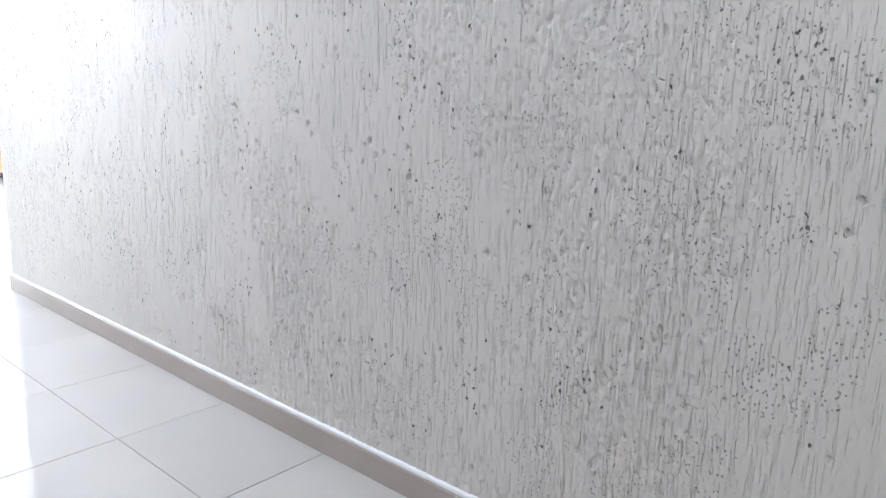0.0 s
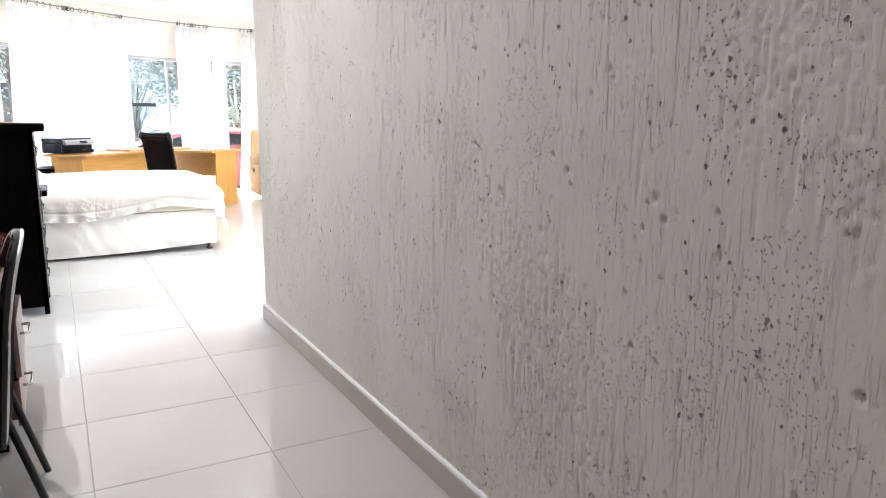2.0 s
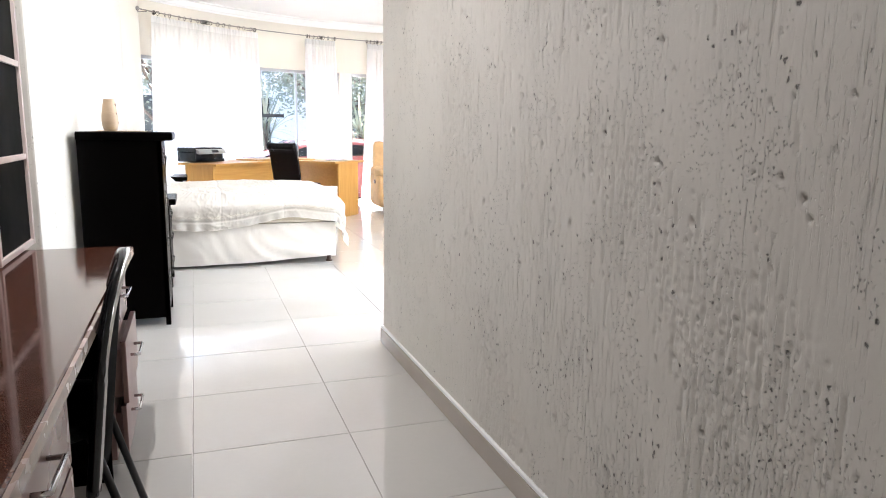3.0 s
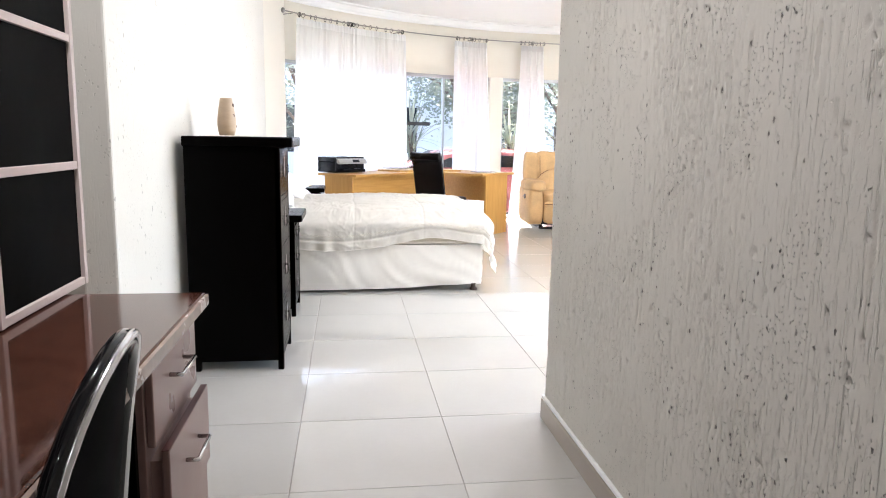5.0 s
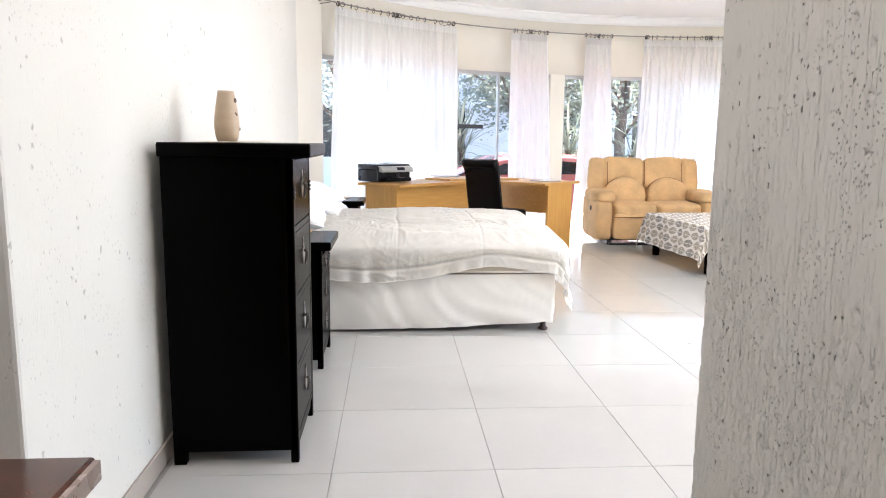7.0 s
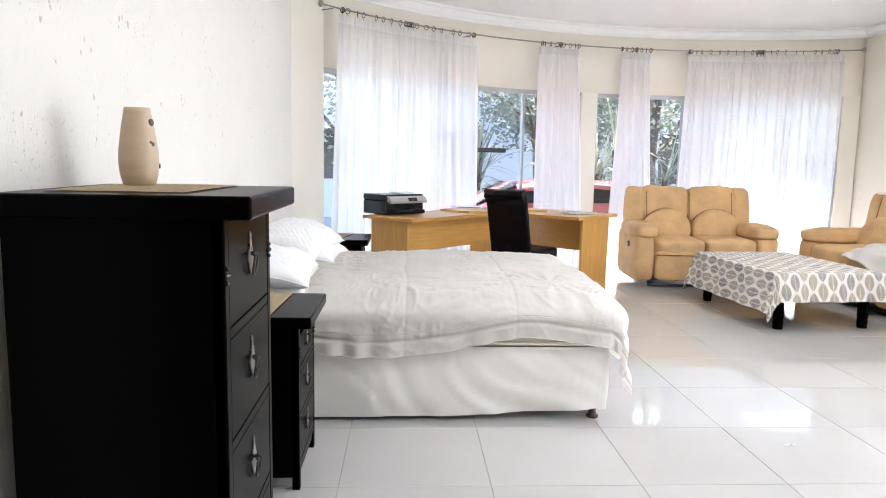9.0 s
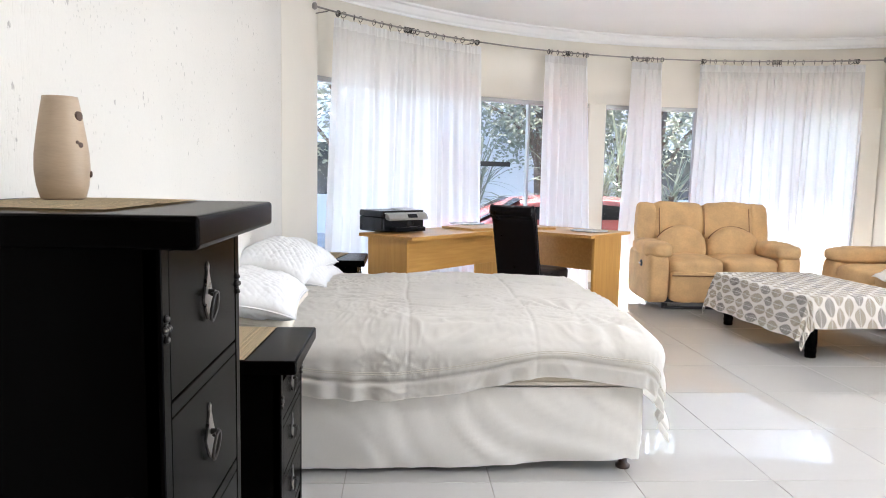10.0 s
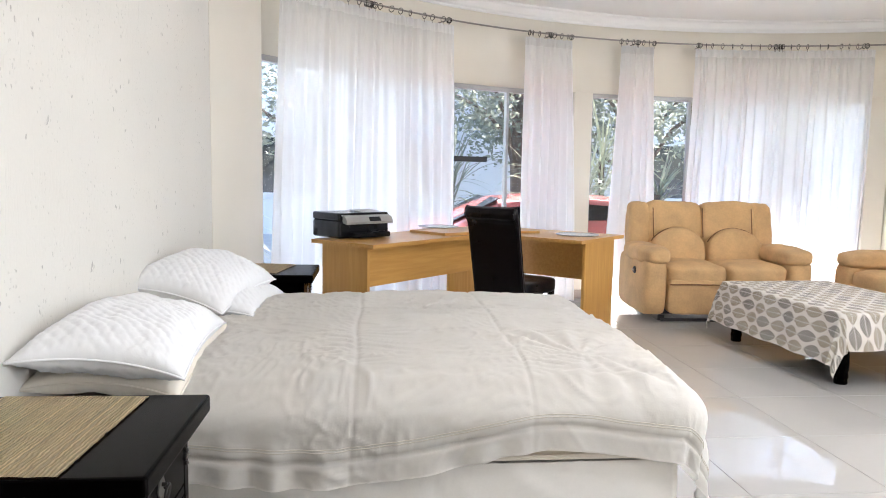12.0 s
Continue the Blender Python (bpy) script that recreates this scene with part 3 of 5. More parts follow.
curtain(139.6, 119.9, 141.0, 119.3, 17, 1, "wide white voile curtain drawn over the window by the bed")
curtain(110.4, 104.9, 110.6, 103.9, 7, 2, "narrow bunched white voile curtain behind the office chair", VOILE_DENSE, gather=0.045)
curtain(98.9, 94.7, 99.9, 93.2, 6, 3, "narrow bunched white voile curtain beside the couch", VOILE_DENSE, gather=0.045)
curtain(89.9, 70.5, 90.6, 70.3, 20, 4, "wide white voile curtain drawn behind the couch")

rod = thing("curtain_rod", pose(*arc(R_ROD, 105), ROD_Z), "thin steel curtain rod following the curved wall", "curtain rod")
rinv = rod.matrix_world.inverted()
part("pole", tube([rinv @ Vector((*arc(R_ROD, 142 - (142 - 68.0) * i / 80), ROD_Z)) for i in range(81)], 0.0075, 10), STEEL, rod, "", True)
for a in (140.5, 120.6, 107.5, 96.8, 89.0, 71.2):
    p0, p1 = arc(R_ROD, a), arc(R_WALL, a)
    part("bracket", tube([rinv @ Vector((*p0, ROD_Z - 0.012)), rinv @ Vector((*p1, ROD_Z - 0.012))], 0.005, 6), STEEL, rod)
for a in (142.2, 67.9):
    part("finial", moved(lathe([(0.004, -0.03), (0.018, -0.02), (0.022, 0.0), (0.018, 0.02), (0.004, 0.03)], 12), rinv @ pose(*arc(R_ROD, a), ROD_Z)), STEEL, rod, "", True)

# ---- passage: counter with hutch, chair ----
unit = thing("dressing_counter", pose(-0.75, 0.6, 0), "built-in dressing counter with brown granite top, pink drawers and black hutch", "counter")
ux, uy = 0.75, -0.6


def u_box(name, x0, x1, y0, y1, z0, z1, mat, bevel=0.002, parent=None, label=""):
    return part(name, box(x0 + ux, x1 + ux, y0 + uy, y1 + uy, z0, z1, bevel, 2), mat, parent or unit, label)


u_box("countertop", -1.29, -0.20, -1.4, 2.165, 0.712, 0.75, GRANITE, 0.006, None, "polished brown granite top")
u_box("edge_strip", -0.203, -0.192, -1.39, 2.16, 0.716, 0.746, EDGE, 0.001, None, "pale brown edge of the granite top")
u_box("carcass", -1.28, -0.245, 1.68, 2.13, 0.07, 0.711, CERISE, 0.002)
u_box("carcass", -1.28, -0.245, -1.4, 0.78, 0.07, 0.711, CERISE, 0.002)
u_box("plinth", -1.28, -0.30, 1.70, 2.12, 0.0, 0.07, RUBBER, 0.002)
u_box("plinth", -1.28, -0.30, -1.4, 0.76, 0.0, 0.07, RUBBER, 0.002)
u_box("back_panel", -1.29, -1.27, 0.78, 1.68, 0.0, 0.711, RUBBER, 0.0)
u_box("side_panel", -1.28, -0.262, 1.662, 1.68, 0.0, 0.711, BLACKWOOD, 0.0)
u_box("side_panel", -1.28, -0.262, 0.78, 0.798, 0.0, 0.711, BLACKWOOD, 0.0)


def drawer(y0, y1, z0, z1, out):
    d = u_box("drawer", -0.245 + out, -0.227 + out, y0, y1, z0, z1, CERISE, 0.003, None, "dusky pink drawer front")
    zc, yc, xf = (z0 + z1) / 2 + 0.02, (y0 + y1) / 2 + uy, -0.227 + out + ux
    h = tube([(xf, yc - 0.07, zc), (xf + 0.03, yc - 0.07, zc), (xf + 0.03, yc + 0.07, zc), (xf, yc + 0.07, zc)], 0.0055, 8)
    part("handle", h, CHROME, d, "brushed steel bar handle", True)
    u_box("edge_band", -0.245 + out, -0.228 + out, y0 + 0.003, y1 - 0.003, z1 - 0.002, z1 + 0.002, MAROON, 0.0, d, "dark red edge band")
    if out > 0.01:
        u_box("drawer_box", -0.6, -0.245 + out, y0 + 0.02, y1 - 0.02, z0 + 0.02, z1 - 0.03, CERISE, 0.0, d)


drawer(1.69, 2.125, 0.50, 0.70, 0.001)
drawer(1.69, 2.125, 0.27, 0.49, 0.03)
drawer(1.69, 2.125, 0.08, 0.26, 0.02)
for yy in (-0.5, 0.14):
    drawer(yy + 0.01, yy + 0.62, 0.50, 0.70, 0.001)
    drawer(yy + 0.01, yy + 0.62, 0.27, 0.49, 0.001)
    drawer(yy + 0.01, yy + 0.62, 0.08, 0.26, 0.001)

HX = -0.56
u_box("hutch_body", -1.28, HX - 0.03, -1.4, 2.29, 0.752, 2.42, MATTEBLACK, 0.0)
for y0, y1 in ((1.77, 2.30), (1.20, 1.745), (0.64, 1.185), (0.08, 0.625)):
    door = u_box("hutch_door", HX - 0.028, HX - 0.012, y0, y1, 0.755, 2.40, MATTEBLACK, 0.0, None, "black gloss door in a pale frame")
    for yy in (y0, y1 - 0.022):
        u_box("stile", HX - 0.022, HX, yy, yy + 0.022, 0.755, 2.40, PALE_FRAME, 0.002, door)
    for zz in (0.755, 1.09, 1.44, 1.79, 2.14, 2.378):
        u_box("rail", HX - 0.024, HX - 0.002, y0 + 0.022, y1 - 0.022, zz, zz + 0.022, PALE_FRAME, 0.002, door)

# folding chair with a round black back and chrome edge, pushed against the counter
fc = thing("desk_chair", pose(-0.22, 1.22, 0, 0, 0, 4), "black chair with arched padded back and chrome rim by counter", "chair")


def back_outline(s, w=0.23, h=0.58):
    """The arch of the back: s from 0 to 1, up one side, over and down the other."""
    if s < 0.3:
        return -w, h * 0.55 * s / 0.3
    if s > 0.7:
        return w, h * 0.55 * (1 - s) / 0.3
    f = math.pi * (1 - (s - 0.3) / 0.4)
    return w * math.cos(f), h * 0.55 + h * 0.45 * math.sin(f)


def lean(y, z, d=0.0):
    return Vector((0.05 * (z - 0.45) / 0.45 + d + 0.03 * (1 - (y / 0.21) ** 2), y, z))


rim = [lean(*(lambda q: (q[0], 0.30 + q[1]))(back_outline(i / 40))) for i in range(41)]
part("back_frame", tube(rim, 0.016, 10), BLACKGLASS, fc, "glossy black tube frame", True)
part("trim_line", tube([p + Vector((0.014, 0, 0.008)) for p in rim], 0.007, 8), CHROME, fc, "thin chrome line", True)


def back_pad(u, v):
    y, z = back_outline(0.02 + 0.48 * v)
    w = abs(y)
    return lean(-w + 2 * w * u, 0.30 + z, 0.0)


bp = sheet(14, 24, back_pad, 0.026)
part("backrest", bp, MATTEBLACK, fc, "glossy black curved back", True)
part("seat", puff(-0.2, 0, 0.45, 0.2, 0.2, 0.03, 5, 8, 0.002), LEATHER, fc, "", True)
for yy in (-0.19, 0.19):
    part("leg", tube([(-0.40, yy, 0.0), (-0.36, yy, 0.42), (0.0, yy, 0.45)], 0.011, 8), RUBBER, fc, "", True)
    part("leg", tube([(0.10, yy * 1.05, 0.0), (-0.02, yy, 0.44)], 0.011, 8), RUBBER, fc, "", True)

# ---- black chests by the bed ----


def pull(parent, x, y, z, s=1.0):
    """An iron ring on a pointed plate, on a front that faces +x."""
    plate = [(0.0, 0.05), (0.007, 0.042), (0.004, 0.034), (0.014, 0.014), (0.025, -0.008), (0.022, -0.016), (0.008, -0.036), (0.0, -0.046)]
    pts = [(y * s, z * s) for y, z in plate] + [(-y * s, z * s) for y, z in plate[-2:0:-1]]
    b = prism(pts, 0, 0.003)
    moved(b, Matrix(((0, 0, 1, x), (1, 0, 0, y), (0, 1, 0, z), (0, 0, 0, 1))))
    h = part("drawer_pull", b, PEWTER, parent, "dark iron ring pull on pointed plate")
    part("post", tube([(x, y, z), (x + 0.014, y, z)], 0.005 * s, 8), IRON, h)
    part("bar", tube([(x + 0.012, y - 0.014 * s, z - 0.002), (x + 0.012, y + 0.014 * s, z - 0.002)], 0.003 * s, 6), IRON, h)
    part("ring", tube([(x + 0.013 + 0.004 * math.sin(f), y + 0.018 * s * math.cos(f), z - 0.024 * s + 0.024 * s * math.sin(f)) for f in [2 * math.pi * k / 16 for k in range(16)]], 0.0028 * s, 6, None, True), IRON, h, "", True)


def chest(name, m, label, category, w, d, h, rows, over, thick, group=""):
    """Black chest: depth d along x with its front at +x, width w along y, drawers in rows (bottom, top)."""
    c = thing(name, m, label, category, group)
    t = 0.022
    b = box(0, d - 0.004, 0, t, 0.05, h - thick, 0.003)
    part("side_panel", b, BLACKWOOD, c)
    part("side_panel", box(0, d - 0.004, w - t, w, 0.05, h - thick, 0.003), BLACKWOOD, c)
    part("back_panel", box(0.001, 0.012, t, w - t, 0.06, h - thick), BLACKWOOD, c)
    part("bottom_panel", box(0.012, d - 0.02, t, w - t, 0.07, 0.09), BLACKWOOD, c)
    top = box(0.0, d + over, -over * 0.55, w + over * 0.55, h - thick, h, 0.008, 3)
    part("top", top, BLACKWOOD, c, "thick black top with worn front edge")
    for yy in (0, w - 0.035):
        part("post", box(d - 0.03, d, yy, yy + 0.035, 0.0, h - thick, 0.004), BLACKWOOD, c)
        part("foot", box(0.0, 0.045, yy, yy + 0.035, 0.0, 0.06, 0.003), BLACKWOOD, c)
    part("apron", box(d - 0.022, d - 0.006, 0.035, w - 0.035, 0.05, rows[0][0] - 0.012, 0.003), BLACKWOOD, c)
    for z0, z1 in rows:
        dr = part("drawer", box(d - 0.022, d - 0.001, 0.0365, w - 0.0365, z0, z1, 0.0025), BLACKWOOD, c)
        pull(dr, d - 0.001, w / 2, (z0 + z1) / 2 + 0.02, 1.1 if h > 0.8 else 0.95)
        part("rail", box(d - 0.02, d - 0.001, 0.0365, w - 0.0365, z0 - 0.028, z0 - 0.003, 0.0025), BLACKWOOD, c)
    for yy in (0.018, w - 0.018):
        zz = (rows[-1][0] + rows[-1][1]) / 2
        fit_ = part("corner_fitting", moved(lathe([(0.009, 0), (0.009, 0.002)], 10), pose(d, yy, zz, 0, 90, 0)), IRON, c, "small iron corner fitting")
        for oy, oz in ((0, 0.016), (0, -0.016), (0.009, 0), (-0.009, 0), (0, 0)):
            part("stud", moved(lathe([(0.006, 0), (0.0055, 0.003), (0.003, 0.0055), (0.0005, 0.006)], 8), pose(d, yy + oy, zz + oz, 0, 90, 0)), IRON, fit_, "", True)
    return c


def mat_on(name, m, w, d, label, ang=0):
    def fn(u, v):
        x, y = (u - 0.5) * w, (v - 0.5) * d
        e = 0.004 * noise.noise(Vector((u * 3, v * 3, w))) + 0.003 * noise.noise(Vector((u * 14, v * 2, 1)))
        edge = 0.004 * noise.noise(Vector((u * 30, v * 30, 5)))
        return Vector((x + edge * (abs(u - 0.5) > 0.49), y + edge * (abs(v - 0.5) > 0.49), 0.003 + abs(e) * 0.5))
    o = part(name, sheet(40, 20, fn, 0.002), REED, None, "", True)
    o.matrix_world = m
    return tagged(o, label, "place mat")


chest("chest_of_drawers", pose(-0.585, 3.69, 0), "tall black chest of four drawers against the bed wall", "dresser", 0.485, 0.458, 1.187,
      [(0.115, 0.347), (0.375, 0.607), (0.635, 0.867), (0.895, 1.130)], 0.065, 0.05)
chest("nightstand", pose(-0.605, 4.775, 0), "black three-drawer nightstand beside the near side of bed", "nightstand", 0.435, 0.463, 0.683,
      [(0.11, 0.265), (0.295, 0.45), (0.48, 0.60)], 0.05, 0.045, "nightstands beside the bed")
chest("nightstand", pose(-0.56, 7.40, 0), "black nightstand on the window side of bed", "nightstand", 0.42, 0.48, 0.672,
      [(0.11, 0.265), (0.295, 0.45), (0.48, 0.60)], 0.05, 0.045, "nightstands beside the bed")
mat_on("place_mat", pose(-0.36, 3.95, 1.187, 0, 0, 88), 0.44, 0.30, "woven reed mat on the tall black chest")
mat_on("place_mat", pose(-0.41, 4.99, 0.683, 0, 0, 88), 0.46, 0.34, "woven reed mat on the nightstand")
mat_on("place_mat", pose(-0.36, 7.66, 0.672, 0, 0, 80), 0.40, 0.32, "woven reed mat on the window-side nightstand")

vase = thing("vase", pose(-0.435, 4.06, 1.19), "tall sand-coloured stoneware vase with dark knots", "vase")
part("body", lathe([(0.034, 0.0), (0.040, 0.004), (0.046, 0.028), (0.049, 0.056), (0.048, 0.088), (0.043, 0.125), (0.038, 0.158), (0.033, 0.186), (0.031, 0.197), (0.027, 0.197), (0.028, 0.18), (0.028, 0.14)], 40), VASE, vase, "", True)
KNOT = material("dark brown knot", (0.10, 0.06, 0.04), 0.5, scale=20, spread=0.3, fine=90, bump=0.3)
for f, z, r in ((-0.2, 0.16, 0.010), (-0.35, 0.105, 0.006), (-0.5, 0.11, 0.004), (0.3, 0.05, 0.007)):
    rr = 0.048 - 0.011 * max(0, z - 0.065) / 0.095
    part("knot", moved(lathe([(r, -0.001), (r * 0.9, 0.003), (r * 0.4, 0.004)], 10), Matrix.Translation((rr * math.cos(f), rr * math.sin(f), z)) @ Matrix.Rotation(f, 4, "Z") @ Matrix.Rotation(math.pi / 2, 4, "Y")), KNOT, vase)

# ---- bed ----
BX0, BX1, BY0, BY1 = -0.60, 1.255, 5.50, 7.08
bed = thing("bed", pose(0.3, 6.28, 0), "double bed with fabric-covered base and cream mattress", "bed")
binv = bed.matrix_world.inverted()


def bed_skirt(u, v):
    """The cloth round the near side, foot and far side of the base."""
    w, l = BY1 - BY0, BX1 - BX0
    total = 2 * l + w
    s = u * total
    r = 0.05
    if s < l:
        x, y, nx, ny = BX0 + s, BY0, 0, -1
    elif s < l + w:
        x, y, nx, ny = BX1, BY0 + s - l, 1, 0
    else:
        x, y, nx, ny = BX1 - (s - l - w), BY1, 0, 1
    z1 = 0.372
    sag = 0.055 if s > l * 0.98 else 0.018 + 0.045 * (s / l) ** 3 + 0.02 * max(0, (s / l - 0.75))
    z = sag + (z1 - sag) * v
    f = (1 - v)
    slant = s * 9 + v * 3.0 + 1.8 * noise.noise(Vector((s * 2, v, 6)))
    ripple = noise.noise(Vector((s * 3.2, v * 0.8, 3))) * 0.020 * (0.3 + f) + noise.noise(Vector((slant, v * 0.6, 8))) * 0.008 * (0.5 + f)
    ripple += 0.009 * math.exp(-(noise.noise(Vector((slant * 1.9, v * 0.9, 15))) / 0.12) ** 2) * (0.4 + 0.6 * noise.noise(Vector((s * 2.5, v * 1.5, 1))))
    bulge = 0.012 * math.sin(math.pi * v)
    d = ripple + bulge
    return binv @ Vector((x + nx * d, y + ny * d, z))


part("valance", sheet(320, 14, bed_skirt), VALANCE, bed, "slack off-white skirt cloth", True)
part("base", moved(box(BX0, BX1 - 0.02, BY0 + 0.02, BY1 - 0.02, 0.09, 0.365, 0.015), binv), VALANCE, bed)
mt = puff((BX0 + BX1) / 2, (BY0 + BY1) / 2, 0.47, (BX1 - BX0) / 2 - 0.004, (BY1 - BY0) / 2 - 0.004, 0.105, 14, 22, 0.003)
part("mattress", moved(mt, binv), MATTRESS, bed, "cream woven mattress", True)
for zz in (0.385, 0.392):
    part("piping", moved(tube([(BX0, BY0 - 0.001, zz), (BX1 - 0.04, BY0 - 0.002, zz), (BX1 - 0.01, BY0 + 0.02, zz), (BX1, BY0 + 0.06, zz), (BX1, BY1 - 0.06, zz)], 0.005, 6), binv), IVORY, bed, "", True)
for x, y in ((BX1 - 0.055, BY0 + 0.05), (BX1 - 0.055, BY1 - 0.05), (BX0 + 0.06, BY0 + 0.05), (BX0 + 0.06, BY1 - 0.05)):
    part("leg", moved(lathe([(0.03, 0.0), (0.032, 0.012), (0.02, 0.02), (0.017, 0.04), (0.022, 0.06), (0.022, 0.10)], 14, (x, y)), binv), material("dark turned wood", (0.05, 0.025, 0.015), 0.4), bed, "dark turned foot", True)


def drape(px, py, x0, x1, y0, y1, top, r, flare):
    """Cloth laid over a block: what reaches past the edge hangs down."""
    cx, cy = min(max(px, x0), x1), min(max(py, y0), y1)
    ex, ey = px - cx, py - cy
    L = math.hypot(ex, ey)
    if L < 1e-6:
        return Vector((px, py, top)), 0.0
    dx, dy = ex / L, ey / L
    arc_len = r * math.pi / 2
    if L < arc_len:
        f = L / r
        return Vector((cx + dx * r * math.sin(f), cy + dy * r * math.sin(f), top - r * (1 - math.cos(f)))), L
    h = L - arc_len
    return Vector((cx + dx * (r + flare * h), cy + dy * (r + flare * h), top - r - h)), L


def duvet_fn(u, v):
    px = -0.37 + u * 2.01
    near = 0.262 - 0.05 * math.exp(-((px - 0.85) / 0.25) ** 2) + 0.05 * math.exp(-((px - 0.1) / 0.4) ** 2)
    if px > 1.2:
        near += 0.03 * (px - 1.2) / 0.3
    py = (BY0 + 0.05 - near) + v * (BY1 + 0.24 - (BY0 + 0.05 - near))
    p, L = drape(px, py, -0.5, BX1 - 0.01, BY0 + 0.04, BY1 - 0.06, 0.585, 0.09, 0.10)
    q = Vector((px, py, 0))
    cx, cy = (px - 0.45) / 1.0, (py - 6.3) / 0.85
    loft = 0.080 * max(0, 1 - abs(cx) ** 6) * max(0, 1 - abs(cy) ** 6)
    w = 0.014 * noise.noise(q * 2.4) + 0.007 * noise.noise(Vector((px * 9, py * 5, 4)))
    bend = Vector((noise.noise(q * 2.1), noise.noise(q * 2.1 + Vector((9, 4, 0))), 0))
    for f, stretch, sharp, high, seed in ((3.0, 2.4, 0.07, 0.007, 2), (6.5, 1.9, 0.09, 0.008, 9), (12.0, 1.7, 0.12, 0.0055, 17), (19.0, 1.4, 0.16, 0.0065, 29), (31.0, 1.2, 0.2, 0.0036, 41)):
        ridge = noise.noise(Vector(((px + 0.25 * bend.x) * f + seed, (py + 0.25 * bend.y) * f * stretch, seed)))
        mask = max(0.0, 0.32 + 1.3 * noise.noise(q * 1.9 + Vector((seed, 2 * seed, 6))))
        w += high * math.exp(-(ridge / sharp) ** 2) * mask
    for fold in (6.02, 6.46):
        w -= 0.006 * math.exp(-((py - fold - 0.02 * noise.noise(Vector((px * 2, fold, 0)))) / 0.007) ** 2)
    for fold in (0.25, 0.78):
        w -= 0.006 * math.exp(-((px - fold - 0.02 * noise.noise(Vector((py * 2, fold, 0)))) / 0.007) ** 2)
    radial = math.hypot(px - 1.0, py - 5.72)
    w += 0.016 * math.sin(13 * math.atan2(py - 5.72, px - 1.0) + 3 * radial) * math.exp(-(radial / 0.40) ** 2) * min(1, radial * 4) * (0.4 + noise.noise(q * 3))
    side = min(1.0, L / 0.08)
    out = Vector((0, 0, 1)) * (1 - side) + Vector((px - min(max(px, -0.5), BX1 - 0.05), py - min(max(py, BY0 + 0.05), BY1 - 0.06), 0)).normalized() * side
    seam = math.exp(-(((v * (BY1 + 0.24 - (BY0 + 0.05 - near))) - 0.075) / 0.008) ** 2)
    hem = 0.010 * math.sin(px * 34 + 2 * math.sin(px * 9)) * max(0, L - 0.12) / 0.15
    p = p + out * (w * (1 - 0.5 * side) + loft * (1 - side) - 0.016 * seam + hem + 0.022 * side * max(0, 1 - L / 0.3))
    if u < 0.02:
        p.z -= 0.02
    return p


dv = thing("duvet", pose(0.4, 6.3, 0.58), "rumpled white duvet draped over the bed with hanging corner", "duvet")
dinv = dv.matrix_world.inverted()
part("cover", moved(sheet(300, 250, duvet_fn, 0.012), dinv), LINEN, dv, "", True)
for off in (0.052, 0.056):
    part("stitching", tube([dinv @ (duvet_fn(0.02 + 0.96 * k / 160, off) + Vector((0, -0.002, 0))) for k in range(161)], 0.0012, 4), IVORY, dv, "stitched line along the hem", True)


def pillow(m, w, d, h, mat, label, seed):
    def face(sign):
        def fn(u, v):
            a, b = 2 * u - 1, 2 * v - 1
            pinch = 1 - 0.07 * (1 - a * a) * abs(b) ** 3
            pinch2 = 1 - 0.09 * (1 - b * b) * abs(a) ** 3
            body = max(0.0, (1 - abs(a) ** 3.4)) ** 0.5 * max(0.0, (1 - abs(b) ** 3.0)) ** 0.5
            wr = 0.014 * noise.noise(Vector((a * 2.5, b * 2.5, seed))) + 0.005 * noise.noise(Vector((a * 8, b * 8, seed + 3)))
            x, y = a * w / 2 * pinch2, b * d / 2 * pinch
            rim_ = max(abs(a), abs(b))
            wr += 0.012 * rim_ ** 4 * noise.noise(Vector((a * 14, b * 14, seed + 7)))
            if mat is QUILT:
                wave = 0.006 * math.sin(x * 30 + seed)
                for line in ((x + y + wave) / 0.04, (x - y - wave) / 0.04):
                    wr -= 0.0045 * math.exp(-((line - round(line)) / 0.13) ** 2)
            sag = -0.02 * (a * a + b * b)
            return Vector((x, y, h / 2 + sign * (body * h / 2) + wr * body + sag))
        return fn
    p = thing("pillow", m, label, "pillow", "pillows on the bed")
    b = sheet(120, 72, face(1))
    b = join(b, sheet(120, 72, face(-1)))
    bmesh.ops.remove_doubles(b, verts=b.verts[:], dist=0.0005)
    part("cover", b, mat, p, "", True)
    edge = []
    for i in range(80):
        f = i / 80 * 4
        k, q = int(f), f - int(f)
        u, v = [(q, 0), (1, q), (1 - q, 1), (0, 1 - q)][k]
        edge.append(face(1)(u, v))
    part("piping", tube(edge, 0.004, 5, None, True), mat, p, "", True)
    return p


pillow(pose(-0.435, 5.83, 0.595, 4, 0, 91), 0.86, 0.42, 0.15, IVORY, "ivory pillow lying flat on the near half", 1.0)
pillow(pose(-0.435, 5.72, 0.67, 7, 1, 94), 0.78, 0.44, 0.155, QUILT, "white quilted pillow on top of the ivory one", 2.0)
pillow(pose(-0.38, 6.68, 0.60, 0, 3, 86), 0.70, 0.46, 0.16, QUILT, "white pillow lying flat on the far half", 3.0)
pillow(pose(-0.44, 6.60, 0.705, 12, -5, 78), 0.60, 0.44, 0.17, QUILT, "white quilted pillow propped against the wall", 4.0)

